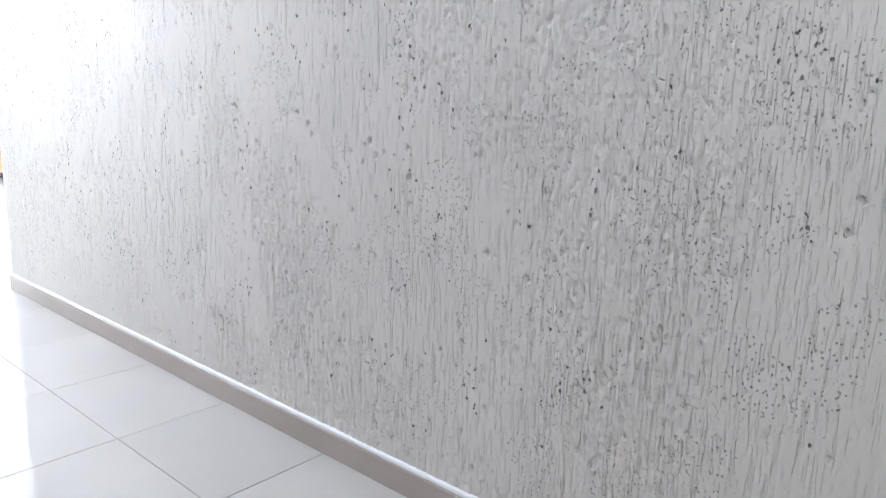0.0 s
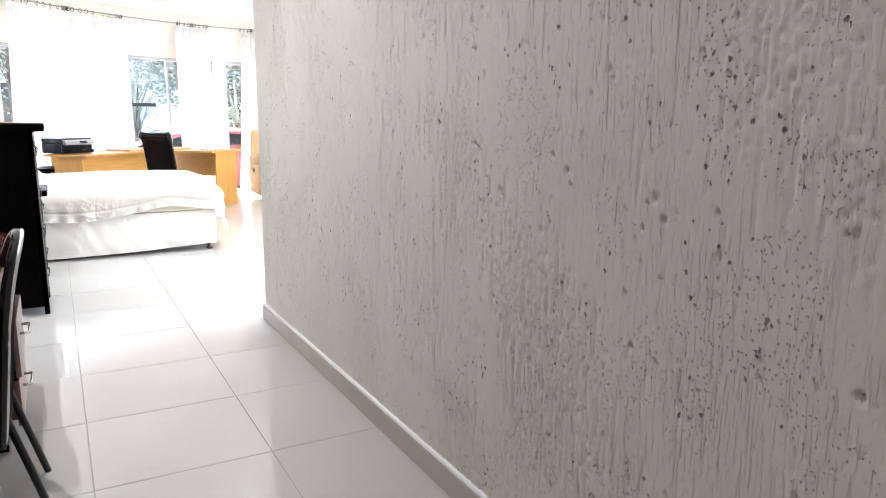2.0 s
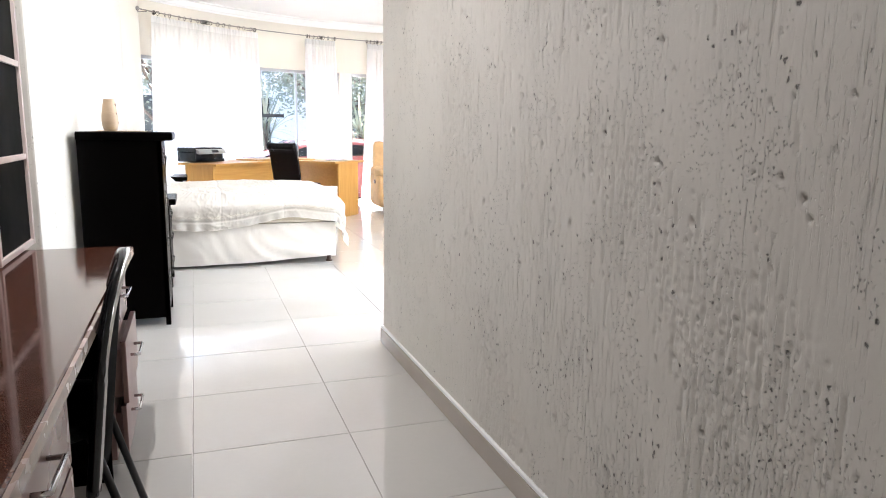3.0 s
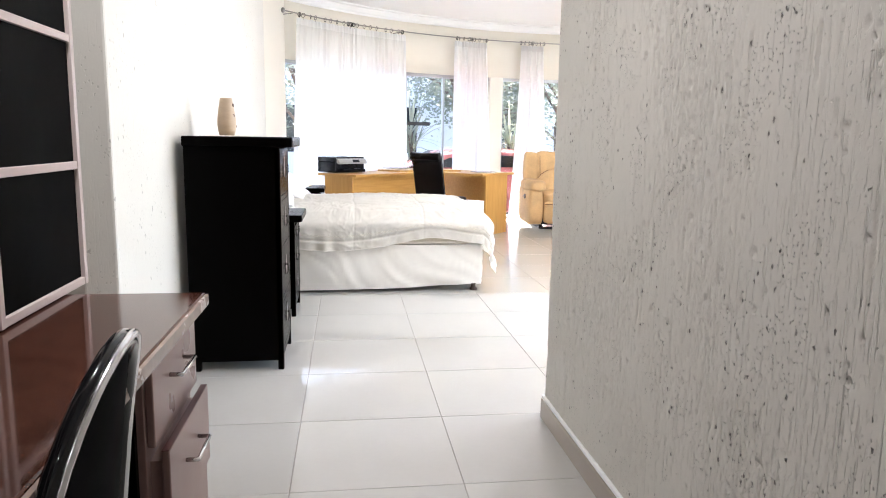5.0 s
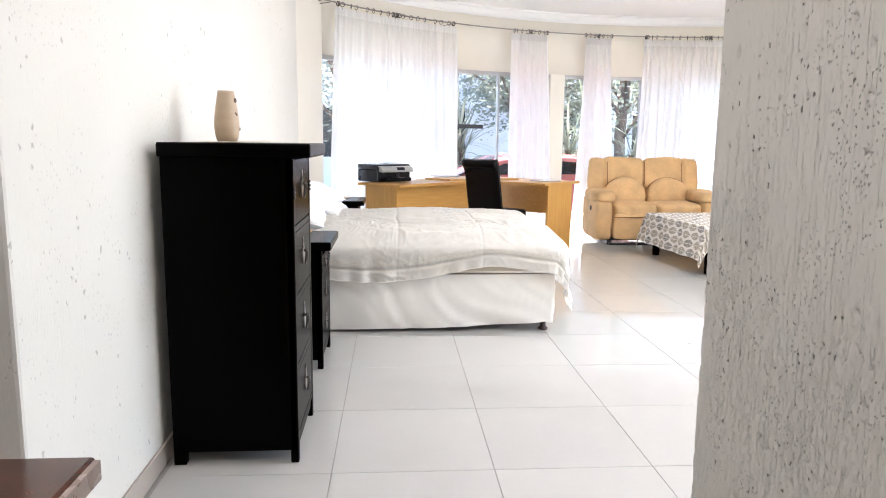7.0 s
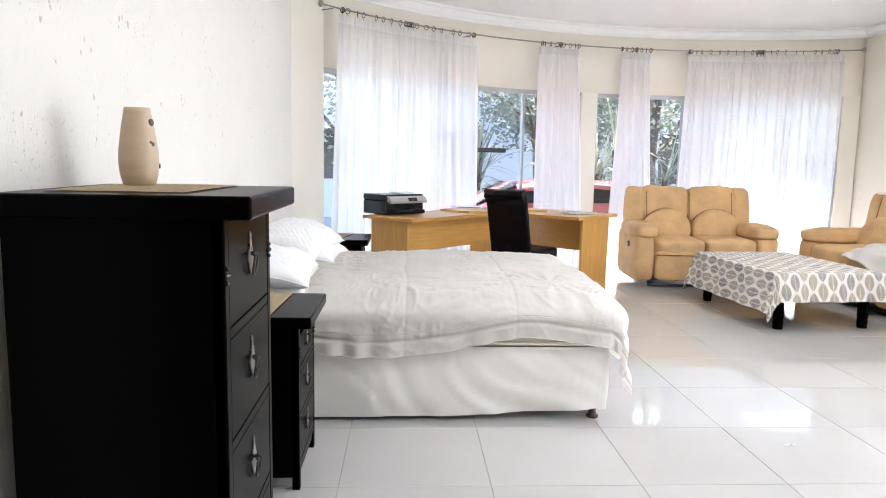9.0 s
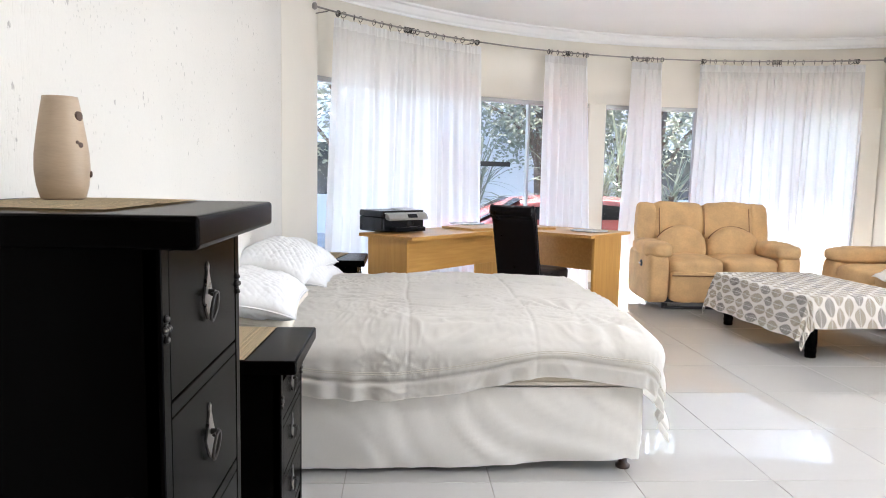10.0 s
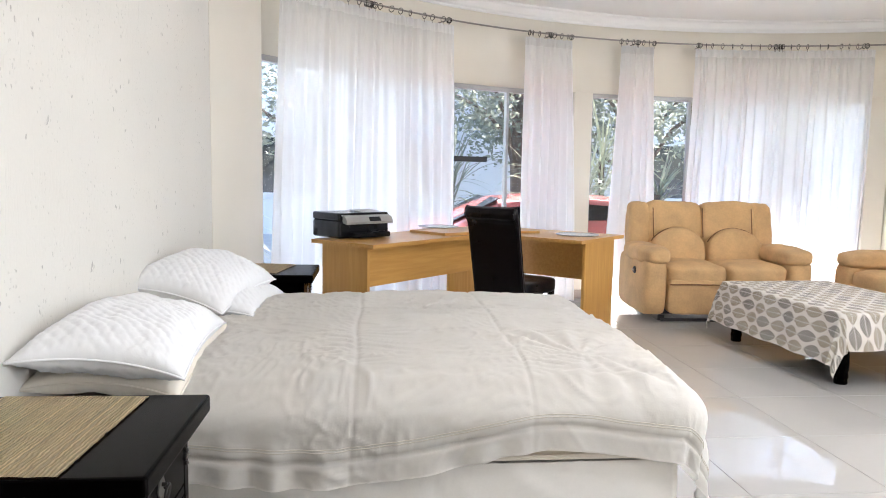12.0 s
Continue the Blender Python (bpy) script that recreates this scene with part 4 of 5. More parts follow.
# ---- desk by the window ----
desk = thing("corner_desk", pose(0.30, 8.08, 0, 0, 0, 47), "golden beech L-shaped corner desk before the window curtains", "desk")
DL, DR, WL, WR, DT = 1.36, 0.83, 0.60, 0.77, 0.772
top_outline = [(0, 0), (DL - 0.12, 0), (DL - 0.04, -0.04), (DL, -0.12), (DL, -DR), (DL + WR, -DR), (DL + WR, WL - 0.48), (DL + WR - 0.48, WL), (0, WL)]
tb = prism(top_outline, DT - 0.027, DT)
part("desktop", tb, BEECH, desk, "golden beech veneer top")
part("end_panel", box(0.03, 0.055, 0.08, WL - 0.08, 0, DT - 0.028, 0.002), BEECH_UP, desk)
part("modesty_panel", box(0.056, DL - 0.05, 0.10, 0.118, DT - 0.30, DT - 0.028, 0.002), BEECH, desk)
part("corner_panel", moved(box(-0.25, 0.25, -0.01, 0.01, 0, DT - 0.028, 0.002), pose(DL - 0.10, 0.135, 0, 0, 0, 45 - 47)), BEECH_UP, desk)
part("end_panel", box(DL + 0.13, DL + WR - 0.12, -DR + 0.03, -DR + 0.055, 0, DT - 0.028, 0.002), BEECH_UP, desk)
part("modesty_panel", box(DL + WR - 0.20, DL + WR - 0.182, -DR + 0.056, WL - 0.45, DT - 0.38, DT - 0.028, 0.002), BEECH, desk)
raised = prism([(DL - 0.45, 0.10), (DL - 0.10, 0.0), (DL + 0.12, -0.08), (DL + 0.34, -0.28), (DL + 0.5, 0.0), (DL + 0.40, 0.3), (DL + 0.12, 0.5), (DL - 0.40, 0.5)], DT + 0.001, DT + 0.022)
part("corner_top", raised, BEECH, desk, "raised beech corner leaf")
for px, py in ((0.85, 9.45), (1.95, 9.02)):
    pl = part("glass_mat", lathe([(0.16, 0.0), (0.172, 0.003), (0.175, 0.007), (0.17, 0.009), (0.12, 0.008), (0.0005, 0.008)], 40), PLATE, None, "", True)
    pl.location = (px, py, DT + (0.024 if px < 1.2 else 0.001))
    tagged(pl, "round grey glass mat on the desk", "table mat", "round mats on the desk")

printer = thing("printer", pose(0.13, 8.72, DT, 0, 0, 38), "black and silver inkjet printer on the desk", "printer")
part("body", box(-0.225, 0.225, -0.17, 0.17, 0.004, 0.13, 0.016, 3), PRINTER, printer)
part("scanner_lid", box(-0.225, 0.225, -0.165, 0.17, 0.1305, 0.185, 0.012, 4), PRINTER, printer)
pan = prism([(-0.150, 0.120), (-0.165, 0.170), (-0.20, 0.156), (-0.224, 0.122), (-0.216, 0.106)], -0.19, 0.225)
moved(pan, Matrix(((0, 0, 1, 0), (1, 0, 0, 0), (0, 1, 0, 0), (0, 0, 0, 1))))
part("control_panel", pan, PRINTGREY, printer, "silver grey sloping control panel")
part("paper_tray", box(-0.15, 0.17, -0.26, -0.165, 0.012, 0.05, 0.008), PRINTER, printer)
part("output_tray", moved(box(0.02, 0.21, -0.13, 0.06, 0.188, 0.196, 0.003), pose(0, 0, 0, 4, 0, 0)), PRINTGREY, printer, "pale grey paper tray on the lid")
part("screen", moved(box(-0.05, 0.05, -0.002, 0.002, -0.018, 0.018, 0.001), pose(0.06, -0.2155, 0.141, -35, 0, 0)), DARKPANE, printer)
part("button", moved(lathe([(0.011, 0), (0.011, 0.005)], 14), pose(-0.19, -0.16, 0.166, 20, 0, 0)), WHITEPLASTIC, printer)

# ---- leather chair ----
oc = thing("dining_chair", pose(1.20, 8.30, 0, 0, 0, 46), "black leather high-back chair with rolled top at desk", "chair")


def chair_back(u, v):
    """Front and rear skin of the padded back, rolled over at the top."""
    y = (u - 0.5) * 0.42
    prof = [(0.02, 0.40), (-0.02, 0.60), (-0.055, 0.80), (-0.085, 0.95), (-0.095, 0.99), (-0.115, 1.022), (-0.15, 1.032), (-0.185, 1.018), (-0.20, 0.985), (-0.19, 0.955), (-0.165, 0.94), (-0.14, 0.91), (-0.10, 0.78), (-0.065, 0.58), (-0.04, 0.40)]
    f = v * (len(prof) - 1)
    i = min(int(f), len(prof) - 2)
    q = f - i
    x, z = prof[i][0] * (1 - q) + prof[i + 1][0] * q, prof[i][1] * (1 - q) + prof[i + 1][1] * q
    edge = (1 - (abs(2 * u - 1)) ** 10) ** 0.5
    mid = -0.045 - 0.1 * (z - 0.5) / 0.5
    return Vector((mid + (x - mid) * edge, y, z + 0.003 * noise.noise(Vector((y * 9, z * 9, 1)))))


cb = sheet(36, 60, chair_back)
part("backrest", cb, LEATHER, oc, "", True)
for yy in (-0.21, 0.21):
    part("side_piping", tube([chair_back(0.03 if yy < 0 else 0.97, k / 40) for k in range(41)], 0.006, 6), LEATHER, oc, "", True)
part("seat", puff(0.20, 0, 0.455, 0.235, 0.225, 0.055, 6, 14, 0.004, 9, 2), LEATHER, oc, "", True)
for x, y in ((0.39, -0.18), (0.39, 0.18), (-0.02, -0.18), (-0.02, 0.18)):
    part("leg", box(x - 0.02, x + 0.02, y - 0.02, y + 0.02, 0, 0.42, 0.004), BLACKWOOD, oc)

# ---- couches ----


def couch(m, seats, label, name="recliner_couch", group="tan recliner seats"):
    """Stuffed recliner: front at -y, seats of 0.56 between two arms."""
    c = thing(name, m, label, "couch" if seats > 1 else "armchair", group)
    sw = 0.53
    half = seats * sw / 2
    for s in (-1, 1):
        a = part("arm", puff(s * (half + 0.10), -0.06, 0.31, 0.105, 0.42, 0.25, 7, 16, 0.006, 5, s), SUEDE, c, "", True)
        part("arm_pad", puff(s * (half + 0.085), -0.12, 0.575, 0.135, 0.37, 0.072, 3.6, 18, 0.014, 8, s + 3, 0.01), SUEDE, a, "", True)
        part("wing", moved(puff(0, 0, 0, 0.10, 0.12, 0.32, 5.5, 16, 0.014, 6, s + 7), pose(s * (half + 0.05), 0.29, 0.70, -8, 0, s * 8)), SUEDE, c, "", True)
        part("base_rail", box(s * half - 0.03, s * half + 0.03, -0.34, 0.30, 0.0, 0.05, 0.004), RUBBER, c, "black steel recliner base")
    for i in range(seats):
        x = -half + sw * (i + 0.5)
        part("seat_cushion", puff(x, -0.16, 0.415, sw / 2 - 0.004, 0.33, 0.085, 6, 20, 0.013, 6, i + 11, 0.02), SUEDE, c, "", True)
        part("footrest", puff(x, -0.445, 0.235, sw / 2 - 0.006, 0.055, 0.15, 8, 18, 0.010, 7, i + 15), SUEDE, c, "", True)
        part("back_cushion", moved(puff(0, 0, 0, sw / 2 + 0.002, 0.12, 0.20, 6, 22, 0.016, 6, i + 21), pose(x, 0.30, 0.82, -12, 0, 0)), SUEDE, c, "", True)
        lum = puff(0, 0, 0, sw / 2 - 0.006, 0.15, 0.165, 4.0, 22, 0.012, 7, i + 31)
        for v in lum.verts:
            if v.co.z > 0:
                v.co.z *= 1.25 - 1.1 * (v.co.x / (sw / 2)) ** 2 * 0.6
        part("lumbar_cushion", moved(lum, pose(x, 0.135, 0.575, -10, 0, 0)), SUEDE, c, "", True)
        # Dark tube drawn as the shaded crease between lumbar and back cushion.
        arch = []
        for k in range(-19, 20):
            q = 0.255 * k / 20
            zl = 0.165 * (1.25 - 0.66 * (q / 0.265) ** 2) * (0.974 - (q / 0.259) ** 4) ** 0.25
            arch.append((x + q, 0.074 + 0.174 * zl, 0.586 + 0.985 * zl))
        part("seam", tube(arch, 0.0065, 6), SEAM_CREASE, c, "dark seam line with crease shade", True)
        part("seam", tube([(x - sw / 2 + 0.01, -0.505, 0.345), (x, -0.512, 0.348), (x + sw / 2 - 0.01, -0.505, 0.345)], 0.006, 6), SEAM_CREASE, c, "dark seam line with crease shade")
    # Dark tubes mark the back seams and deepen the shade in their creases.
    for i in range(seats + 1):
        x = -half + sw * i + (0.062 if i == 0 else -0.062 if i == seats else 0)
        part("seam", tube([(x, 0.168 + 0.21 * (0.70 + 0.03 * k - 0.82), 0.70 + 0.03 * k) for k in range(10)], 0.0045, 6), SEAM_CREASE, c, "dark seam line with crease shade", True)
    part("back_shell", puff(0, 0.38, 0.52, half + 0.07, 0.07, 0.40, 6, 12, 0.005), SUEDE, c, "", True)
    part("chassis", box(-half, half, -0.30, 0.32, 0.05, 0.16, 0.01), RUBBER, c, "black recliner mechanism")
    part("cross_bar", tube([(-half - 0.02, -0.40, 0.02), (half + 0.02, -0.40, 0.02)], 0.014, 8), RUBBER, c)
    lever = part("lever_plate", moved(lathe([(0.032, 0), (0.034, 0.006), (0.028, 0.012)], 16), pose(-half - 0.205, -0.20, 0.43, 0, -90, 0)), RUBBER, c, "black recliner lever plate")
    part("lever", moved(box(-0.01, 0.01, -0.02, 0.02, 0, 0.02, 0.004), pose(-half - 0.21, -0.20, 0.43, 0, -90, 0)), CHROME, lever)
    return c


couch(pose(3.37, 9.62, 0, 0, 0, -4), 2, "tan suede two-seat recliner couch before the curtains")
couch(pose(4.80, 8.22, 0, 0, 0, -90), 3, "tan suede recliner couch along the side wall with white cloth")
couch(pose(4.25, 6.22, 0, 0, 0, 180 - 80), 1, "tan suede recliner armchair beside the coffee table", "recliner_armchair")

# white cloth thrown over the second couch
def throw(u, v):
    x, y = 4.22 + 0.72 * u, 7.15 + 1.15 * v
    z = 0.53 + 0.12 * u + 0.30 * max(0, u - 0.75) + 0.05 * noise.noise(Vector((u * 4, v * 5, 2))) + 0.02 * noise.noise(Vector((u * 10, v * 10, 4)))
    if u < 0.18:
        z -= 0.25 * (0.18 - u) / 0.18 * (0.6 + 0.4 * math.sin(v * 5))
    x -= 0.02 * (u < 0.18)
    return Vector((x, y, z))


tagged(part("throw", sheet(50, 60, throw, 0.006), LINEN, None, "", True), "white cotton sheet thrown over the side couch", "blanket")
bd = part("board", moved(box(-0.16, 0.16, -0.32, 0.32, 0, 0.014, 0.004), pose(5.13, 8.65, 1.005, 0, 2, 3)), WHITEPLASTIC, None)
tagged(bd, "flat white board lying on the couch back", "board")

# ---- coffee table ----
ct = thing("coffee_table", pose(3.50, 8.02, 0, 0, 0, 4), "low dark wooden coffee table with turned legs under cloth", "coffee table")
part("tabletop", box(-0.44, 0.44, -0.64, 0.64, 0.415, 0.45, 0.006), BLACKWOOD, ct)
part("apron", box(-0.36, 0.36, -0.56, 0.56, 0.34, 0.414, 0.004), BLACKWOOD, ct)
for sx in (-1, 1):
    for sy in (-1, 1):
        prof = [(0.036, 0.0), (0.04, 0.01), (0.036, 0.03), (0.042, 0.045), (0.04, 0.06), (0.036, 0.075), (0.042, 0.09), (0.042, 0.12), (0.038, 0.2), (0.042, 0.3), (0.044, 0.36)]
        part("leg", lathe(prof, 16, (sx * 0.36, sy * 0.56)), BLACKWOOD, ct, "", True)


def cloth_fn(u, v):
    px, py = -0.75 + 1.45 * u, -0.86 + 1.75 * v
    p, L = drape(px, py, -0.44, 0.44, -0.64, 0.64, 0.454, 0.012, 0.26)
    cx, cy = min(max(px, -0.44), 0.44), min(max(py, -0.64), 0.64)
    d = Vector((px - cx, py - cy, 0))
    if L > 0:
        d.normalize()
        s = px * abs(d.y) + py * abs(d.x)
        w = 0.012 * math.sin(s * 17 + 1) * min(1, L / 0.12) + 0.006 * noise.noise(Vector((px * 12, py * 12, 3)))
        p += d * (w + 0.008)
        p.z = max(p.z, 0.02)
    else:
        p.z += 0.002 + 0.0015 * abs(noise.noise(Vector((px * 7, py * 7, 1))))
    return p


CLOTH = material("leaf print cotton", (0.70, 0.66, 0.60), 0.85, scale=4, spread=0.04, fine=160, bump=0.2, depth=0.001)
kn, kl = CLOTH.node_tree.nodes, CLOTH.node_tree.links


def calc(op, a, b=0.0, c=0.0):
    x = kn.new("ShaderNodeMath")
    x.operation = op
    for i, q in enumerate((a, b, c)):
        if isinstance(q, (int, float)):
            x.inputs[i].default_value = q
        else:
            kl.new(q, x.inputs[i])
    return x.outputs[0]


uvn, sep = kn.new("ShaderNodeUVMap"), kn.new("ShaderNodeSeparateXYZ")
kl.new(uvn.outputs[0], sep.inputs[0])
row = calc("DIVIDE", sep.outputs[0], 0.078)
odd = calc("MODULO", calc("FLOOR", row), 2.0)
col = calc("ADD", calc("DIVIDE", sep.outputs[1], 0.150), calc("MULTIPLY", odd, 0.5))
lx, ly = calc("SUBTRACT", calc("FRACT", col), 0.5), calc("SUBTRACT", calc("FRACT", row), 0.5)
half = calc("MULTIPLY", calc("SUBTRACT", 1.0, calc("POWER", calc("ABSOLUTE", calc("MULTIPLY", lx, 2.02)), 2.0)), 0.47)
inside = calc("LESS_THAN", calc("ABSOLUTE", ly), half)
vein = calc("GREATER_THAN", calc("FRACT", calc("ADD", calc("MULTIPLY", lx, 9.0), calc("MULTIPLY", calc("ABSOLUTE", ly), 5.0))), 0.24)
spine = calc("GREATER_THAN", calc("ABSOLUTE", ly), 0.03)
print_mask = calc("MULTIPLY", calc("MULTIPLY", inside, calc("MULTIPLY", vein, spine)), 0.92)
kind_of = calc("GREATER_THAN", calc("FRACT", calc("MULTIPLY", calc("FLOOR", calc("ADD", row, calc("MULTIPLY", calc("FLOOR", col), 2.0))), 0.3333)), 0.5)
ink, lay = kn.new("ShaderNodeMix"), kn.new("ShaderNodeMix")
ink.data_type = lay.data_type = "RGBA"
ink.inputs[6].default_value, ink.inputs[7].default_value = (0.12, 0.105, 0.085, 1), (0.25, 0.205, 0.13, 1)
kl.new(kind_of, ink.inputs[0])
kl.new(print_mask, lay.inputs[0])
kl.new(kn["Principled BSDF"].inputs["Base Color"].links[0].from_socket, lay.inputs[6])
kl.new(ink.outputs[2], lay.inputs[7])
kl.new(lay.outputs[2], kn["Principled BSDF"].inputs["Base Color"])
NU, NV = 90, 120
ctm = sheet(NU, NV, cloth_fn)
uvl = ctm.loops.layers.uv.new("UVMap")
ctm.verts.index_update()
for f in ctm.faces:
    for lp in f.loops:
        k = lp.vert.index
        lp[uvl].uv = (1.45 * (k // (NV + 1)) / NU, 1.78 * (k % (NV + 1)) / NV)
cl = part("tablecloth", ctm, CLOTH, None, "", True)
cl.matrix_world = ct.matrix_world
tagged(cl, "cream tablecloth printed with rows of grey and gold leaves", "tablecloth")

# ---- ceiling downlights: unseen fill lamps, added to brighten the rooms ----
GLOW = bpy.data.materials.new("fill lamp diffuser")
GLOW.use_nodes = True
GLOW.node_tree.nodes["Principled BSDF"].inputs["Emission Color"].default_value = (1.0, 0.97, 0.92, 1)
GLOW.node_tree.nodes["Principled BSDF"].inputs["Emission Strength"].default_value = 6.0


def downlight(x, y, watts, tint=(1.0, 0.98, 0.96)):
    d = thing("downlight", pose(x, y, CEILING), "small round ceiling fill lamp, added out of view", "downlight", "ceiling downlights")
    part("trim_ring", lathe([(0.048, -0.001), (0.052, -0.006), (0.036, -0.012), (0.034, -0.002)], 24), WHITEPLASTIC, d, "", True)
    part("diffuser", lathe([(0.022, -0.002), (0.022, -0.006), (0.001, -0.007)], 20), GLOW, d, "glowing diffuser of the fill lamp")
    lamp = new("ceiling_fill_lamp", bpy.data.lights.new("ceiling_fill_lamp", "AREA"))
    lamp.data.shape, lamp.data.size, lamp.data.energy, lamp.data.color = "DISK", 0.03, watts, tint
    lamp.location = (x, y, CEILING - 0.02)


# Added fill over the room, placed clear of floor reflections.
for x, y in ((1.5, 3.75), (1.5, 5.55), (3.7, 3.75), (3.7, 5.55), (3.7, 7.2)):
    downlight(x, y, 2.5)
# Added fill over the passage, likewise out of view.
for y, watts in ((1.6, 3.1), (-1.2, 0.8), (-3.6, 0.8)):
    downlight(-0.3, y, watts, (1.0, 0.95, 0.88))

# ---- east wall ----
ac = thing("air_conditioner", pose(RIGHT, 8.95, 2.47), "white wall-mounted air conditioner", "air conditioner")
part("casing", box(-0.20, 0, -0.42, 0.42, 0, 0.27, 0.03, 3), WHITEPLASTIC, ac)
part("louvre", box(-0.19, -0.10, -0.38, 0.38, -0.006, 0.004, 0.002), WHITEPLASTIC, ac)
sh = thing("wall_shelf", pose(RIGHT, 8.85, 1.44), "small black carved wall shelf", "shelf")
part("board", box(-0.16, 0, -0.5, 0.5, 0.045, 0.07, 0.004), BLACKWOOD, sh)
part("carved_edge", box(-0.15, 0, -0.49, 0.49, 0.0, 0.045, 0.004), BLACKWOOD, sh)
for k in range(14):
    part("dentil", box(-0.156, -0.149, -0.47 + k * 0.07, -0.43 + k * 0.07, 0.01, 0.035, 0.002), WHITEPLASTIC, sh)

# ---- garden ----
structure("ground", box(-300, 300, 5.55 + 5.2, 300, -0.4, -0.24), PAVING, "pale concrete paving outside")
structure("ground_apron", box(-300, 300, -300, 10.75, -0.5, -0.30), PAVING, "ground around the house")
# Unseen overhang added to keep direct sun off the upper curtains.
structure("roof_sun_block", arc_wall(150, 40, R_OUT - 0.02, R_OUT + 1.95, CEILING + 0.05, CEILING + 0.2, 3), WHITE, "white unseen overhang added over the bay as sun block")


def plant(m, n, length, spread_, mat, label, name="palm_shrub", stem=0.6, seed=1):
    """A clump of long bowed strap leaves on a short stem."""
    p = thing(name, m, label, "shrub", "garden shrubs")
    part("stem", tube([(0, 0, -0.06), (0.02, 0.01, stem * 0.5), (0.0, 0.03, stem)], 0.05, 8), BARK, p)
    rnd = random.Random(seed)
    b = bmesh.new()
    for i in range(n):
        a, up = rnd.uniform(0, 2 * math.pi), rnd.uniform(0.1, 1.35)
        l, w = length * rnd.uniform(0.6, 1.1), 0.022 * rnd.uniform(0.7, 1.3)
        z0 = stem * rnd.uniform(0.5, 1.05)
        prev = None
        for k in range(7):
            t = k / 6
            r = l * t * math.cos(up) * (1 - 0.1 * t) * spread_
            z = z0 + l * t * math.sin(up) - 0.55 * l * t * t * math.cos(up)
            c = Vector((r * math.cos(a), r * math.sin(a), max(z, 0.0)))
            s = Vector((-math.sin(a), math.cos(a), 0.25)) * w * (1 - t) ** 0.6 * (0.4 + 2.0 * min(t, 0.4))
            cur = (b.verts.new(c - s), b.verts.new(c + s))
            if prev:
                b.faces.new((prev[0], prev[1], cur[1], cur[0]))
            prev = cur
    part("leaves", b, mat, p, "", True)
    return p


def tree(m, height, crown, label, seed):
    t = thing("tree", m, label, "tree", "garden trees")
    rnd = random.Random(seed)
    bm = tube([(0, 0, -0.1), (0.05, 0.03, height * 0.3), (-0.03, 0.05, height * 0.55)], 0.12, 8)
    ends = []
    for i in range(9):
        a = i * 2.4
        s = Vector((0, 0.04, height * (0.25 + 0.035 * i)))
        e = Vector((crown * 0.8 * math.cos(a), crown * 0.8 * math.sin(a), height * (0.45 + 0.06 * i) * rnd.uniform(0.85, 1.1)))
        mid = (s + e) / 2 + Vector((0, 0, 0.2))
        bm = tube([s, mid, e], 0.035, 6, bm)
        ends += [mid, e, (mid + e) / 2]
    part("trunk", bm, BARK, t, "", True)
    b = bmesh.new()
    for i in range(5200):
        c = rnd.choice(ends)
        p = c + Vector((rnd.gauss(0, 0.45), rnd.gauss(0, 0.45), rnd.gauss(0, 0.42))) * crown * 0.42
        if p.z < 0.3:
            continue
        d = Vector((rnd.gauss(0, 1), rnd.gauss(0, 1), rnd.gauss(0, 0.6))).normalized()
        s = d.orthogonal().normalized()
        l, w = rnd.uniform(0.07, 0.16), rnd.uniform(0.02, 0.045)
        b.faces.new([b.verts.new(q) for q in (p, p + d * l * 0.5 + s * w, p + d * l, p + d * l * 0.5 - s * w)])
    part("crown", b, LEAF, t)
    return t


for x, y, n, l, st, mt_, sd in ((0.7, 13.6, 70, 1.1, 1.2, PALM, 1), (1.5, 14.6, 80, 1.3, 1.5, LEAF, 2), (2.6, 13.2, 90, 1.0, 1.5, PALM, 3), (3.3, 13.4, 90, 1.0, 1.3, PALM, 4), (-1.7, 12.9, 80, 1.0, 0.9, PALM, 5), (-2.2, 12.0, 80, 1.2, 1.2, LEAF, 6), (4.6, 13.8, 70, 1.0, 1.2, LEAF, 7), (3.9, 14.4, 80, 1.2, 1.7, PALM, 8)):
    plant(pose(x, y, -0.2), n, l, 1.0, mt_, "strap-leaved garden shrub in dappled sun" if mt_ is LEAF else "variegated strap-leaved garden shrub, paled for window haze", stem=st, seed=sd)
for x, y, h, c, sd in ((-0.6, 15.2, 5.0, 1.7, 1), (3.0, 16.6, 5.5, 1.7, 2), (5.0, 15.6, 5.2, 1.9, 3), (-3.6, 13.6, 5.0, 1.8, 4), (7.8, 16.0, 5.6, 2.0, 5), (3.6, 18.0, 6.0, 2.2, 7)):
    tree(pose(x, y, -0.2, 0, 0, sd * 50), h, c, "leafy green garden tree beyond the windows", sd)

# red car parked outside
car = thing("car", pose(1.9, 12.1, -0.24, 0, 0, 4), "red parked car outside the window", "car")
sec = [(-2.0, 0.45), (-1.95, 0.70), (-1.2, 0.88), (-0.75, 0.95), (-0.2, 1.20), (0.6, 1.27), (1.3, 1.22), (1.85, 0.98), (2.05, 0.92), (2.1, 0.45)]


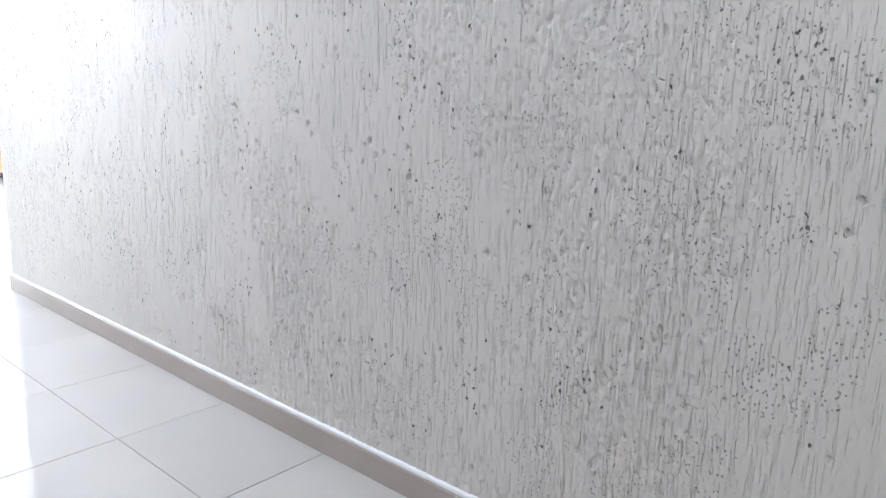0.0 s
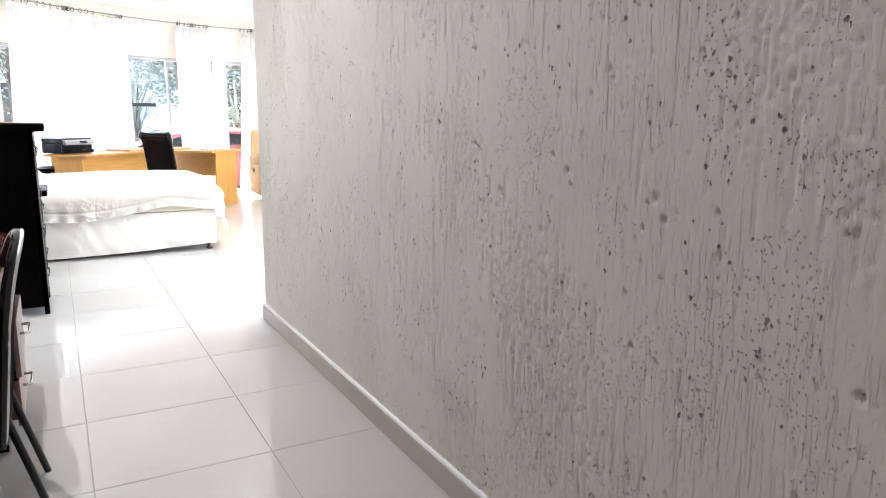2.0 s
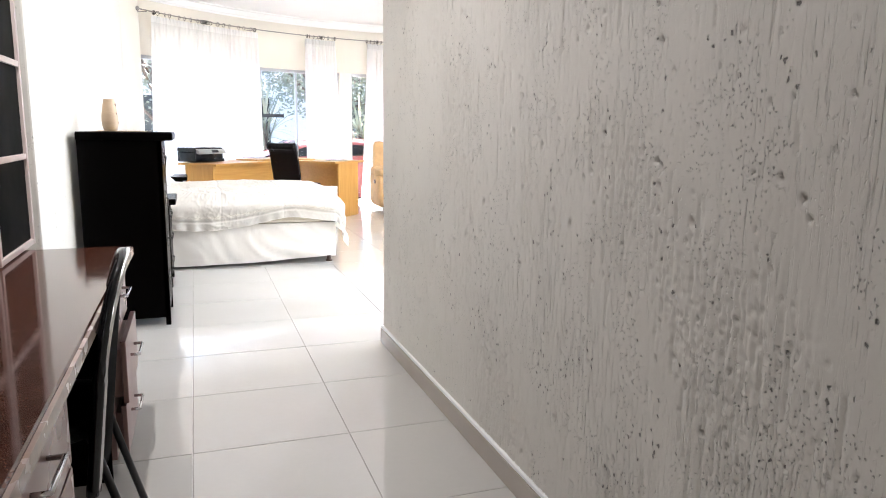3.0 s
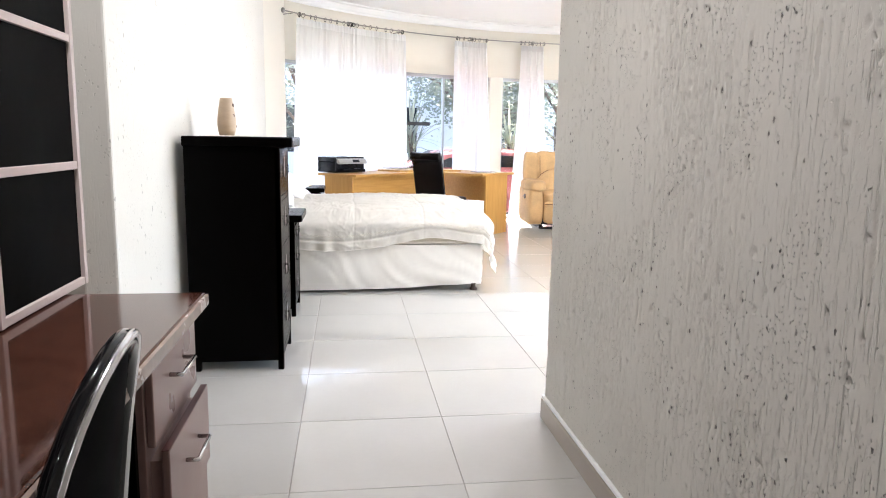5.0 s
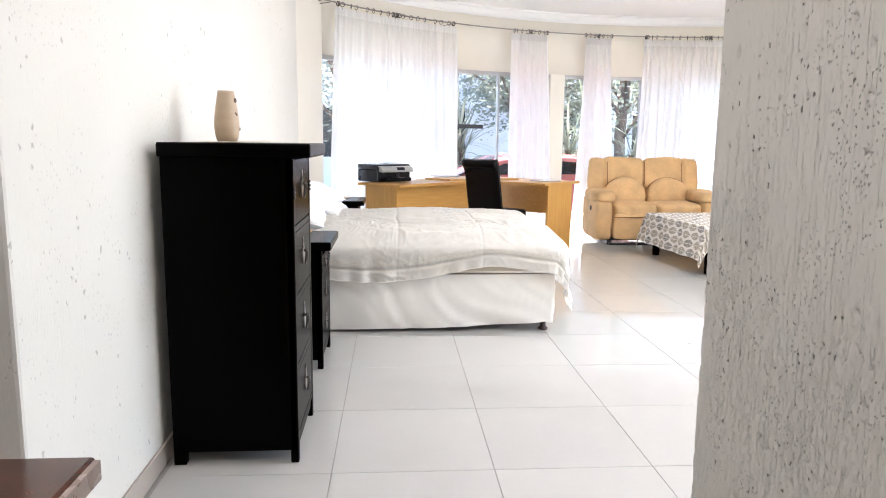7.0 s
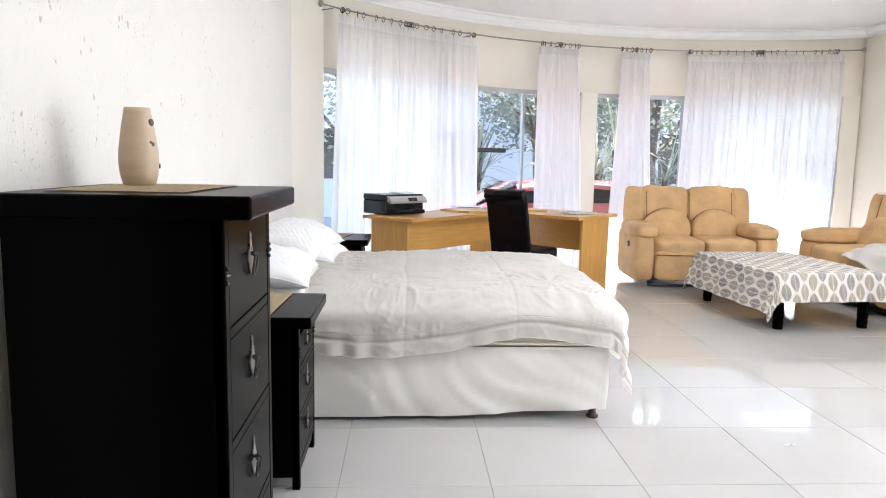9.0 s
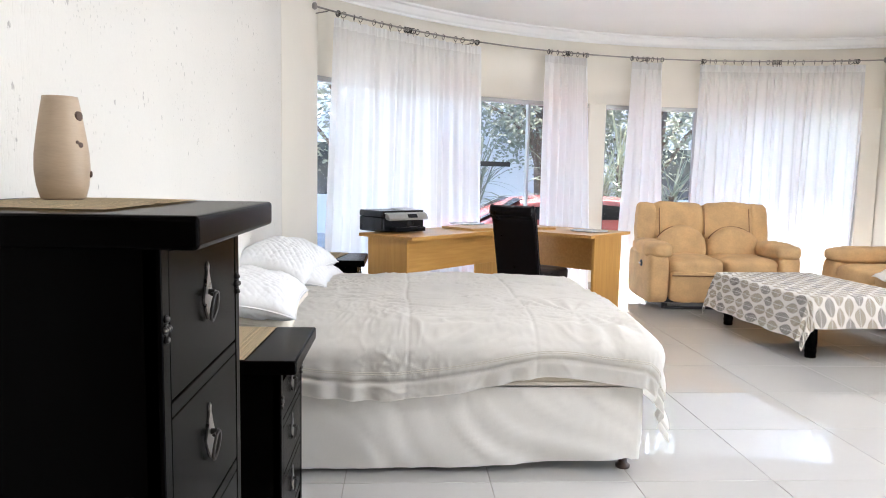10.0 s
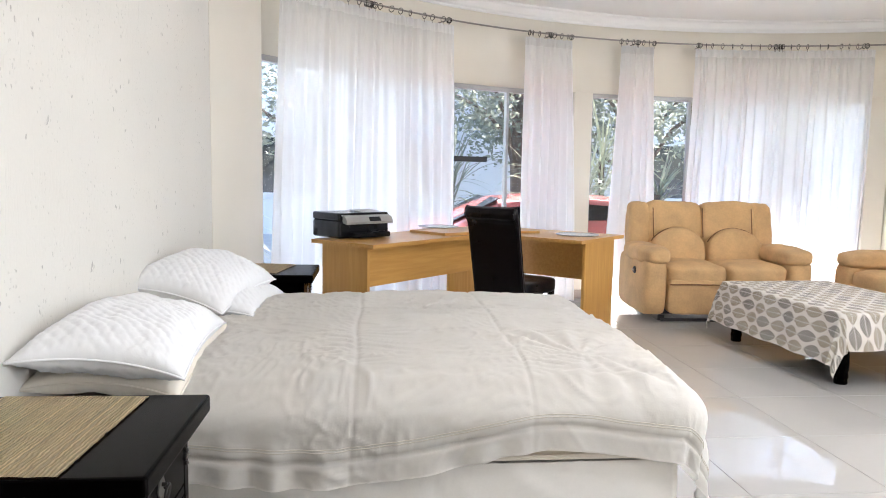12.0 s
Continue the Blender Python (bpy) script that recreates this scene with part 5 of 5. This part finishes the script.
def car_body(u, v):
    f = u * (len(sec) - 1)
    i = min(int(f), len(sec) - 2)
    q = f - i
    x, top = sec[i][0] * (1 - q) + sec[i + 1][0] * q, sec[i][1] * (1 - q) + sec[i + 1][1] * q
    w = [(-0.80, 0.25), (-0.84, 0.5), (-0.82, min(0.85, top)), (-0.66, top - 0.03 if top > 0.9 else top), (-0.4, top + 0.02), (0, top + 0.035), (0.4, top + 0.02), (0.66, top - 0.03 if top > 0.9 else top), (0.82, min(0.85, top)), (0.84, 0.5), (0.80, 0.25)]
    g = v * (len(w) - 1)
    j = min(int(g), len(w) - 2)
    r = g - j
    return Vector((x, w[j][0] * (1 - r) + w[j + 1][0] * r, w[j][1] * (1 - r) + w[j + 1][1] * r))


cbm = sheet(54, 40, car_body)
part("body", cbm, CARRED, car, "", True)
part("underbody", box(-2.0, 2.05, -0.78, 0.78, 0.2, 0.46), RUBBER, car)
for s in (-1, 1):
    part("side_window", moved(prism([(-0.50, 0.97), (-0.12, 1.13), (0.6, 1.19), (1.2, 1.14), (1.5, 0.99)], -0.004, 0.004), Matrix(((1, 0, 0, 0), (0, 0.0, 1, s * 0.775), (0, 1, 0, 0), (0, 0, 0, 1)))), DARKPANE, car, "dark side window")
    for x in (-1.3, 1.35):
        wh = part("wheel", moved(lathe([(0.30, -0.09), (0.32, -0.05), (0.32, 0.05), (0.30, 0.09)], 24), pose(x, s * 0.74, 0.32, 90, 0, 0)), RUBBER, car)
        part("rim", moved(lathe([(0.19, -0.095), (0.2, 0.095)], 18), pose(x, s * 0.74, 0.32, 90, 0, 0)), CHROME, wh)
part("windscreen", moved(box(-0.32, 0.32, -0.62, 0.62, -0.004, 0.004), pose(-0.49, 0, 1.085, 0, -26, 0)), DARKPANE, car, "dark windscreen")

# neighbouring building
hb = thing("house", pose(-1.0, 20.5, -0.24), "pale rendered house beyond the garden trees", "house")
part("wall", box(-9, 14, 0, 6, 0, 5.2), HOUSE, hb)
part("roof", prism([(-9.6, -0.7), (14.6, -0.7), (14.6, 6.5), (-9.6, 6.5)], 5.2, 5.5), ALUMINIUM, hb)
for k in range(7):
    w = part("window", box(-7.6 + k * 3.1, -6.1 + k * 3.1, -0.03, 0.05, 1.0, 2.3), DARKPANE, hb)
    part("frame", box(-7.68 + k * 3.1, -6.02 + k * 3.1, -0.05, -0.01, 2.3, 2.38), HOUSE, w)
    part("sill", box(-7.68 + k * 3.1, -6.02 + k * 3.1, -0.09, 0.0, 0.93, 1.0), HOUSE, w)

for k, (px, py) in enumerate(((2.0, 5.17), (2.03, 5.18))):
    sc = part("paper_scrap", sheet(4, 3, lambda u, v: Vector((0.022 * (u - 0.5), 0.012 * (v - 0.5) * (1 + u), 0.004 + 0.004 * math.sin(u * 4 + k) + 0.002 * v)), 0.001), WHITEPLASTIC, None)
    sc.matrix_world = pose(px, py, 0.0, 0, 0, 40 + 70 * k)
    tagged(sc, "tiny scrap of white paper on the floor tile", "paper scrap")

# ---- floor: one tile at a time, last ----
floor = structure("floor", prism([(-1.55, -5.2), (RIGHT + 0.1, -5.2), (RIGHT + 0.1, 10.4), (4.6, 10.68), (3.5, 10.77), (2.3, 10.64), (1.2, 10.25), (0.2, 9.55), (-0.7, 8.6), (-1.55, 7.0)], -0.06, -0.0025), GROUT, "polished cream porcelain floor tiles with thin grey joints")
tile_mesh = bpy.data.meshes.new("tile")
tb = box(0.0015, 0.5985, 0.0015, 0.5985, -0.012, 0.0, 0.0012, 1)
tb.to_mesh(tile_mesh)
tb.free()
tile_mesh.materials.append(TILE)
for i in range(-3, 10):
    for j in range(-9, 18):
        x, y = 0.6 * i, 0.6 * j
        if y < 2.4 and x > PASSAGE:
            continue
        if y > 2.9 and x < -1.0:
            continue
        far = max(math.hypot(x + a - CX, y + b - CY) for a in (0, 0.6) for b in (0, 0.6))
        near = min(math.hypot(x + a - CX, y + b - CY) for a in (0, 0.6) for b in (0, 0.6))
        if y > CY and near > R_WALL:
            continue
        if y > CY and far > R_OUT - 0.03:
            continue
        t = new("tile", tile_mesh)
        t.parent = floor
        t.location = (x, y, 0.0003 * math.sin(i * 7 + j * 3))
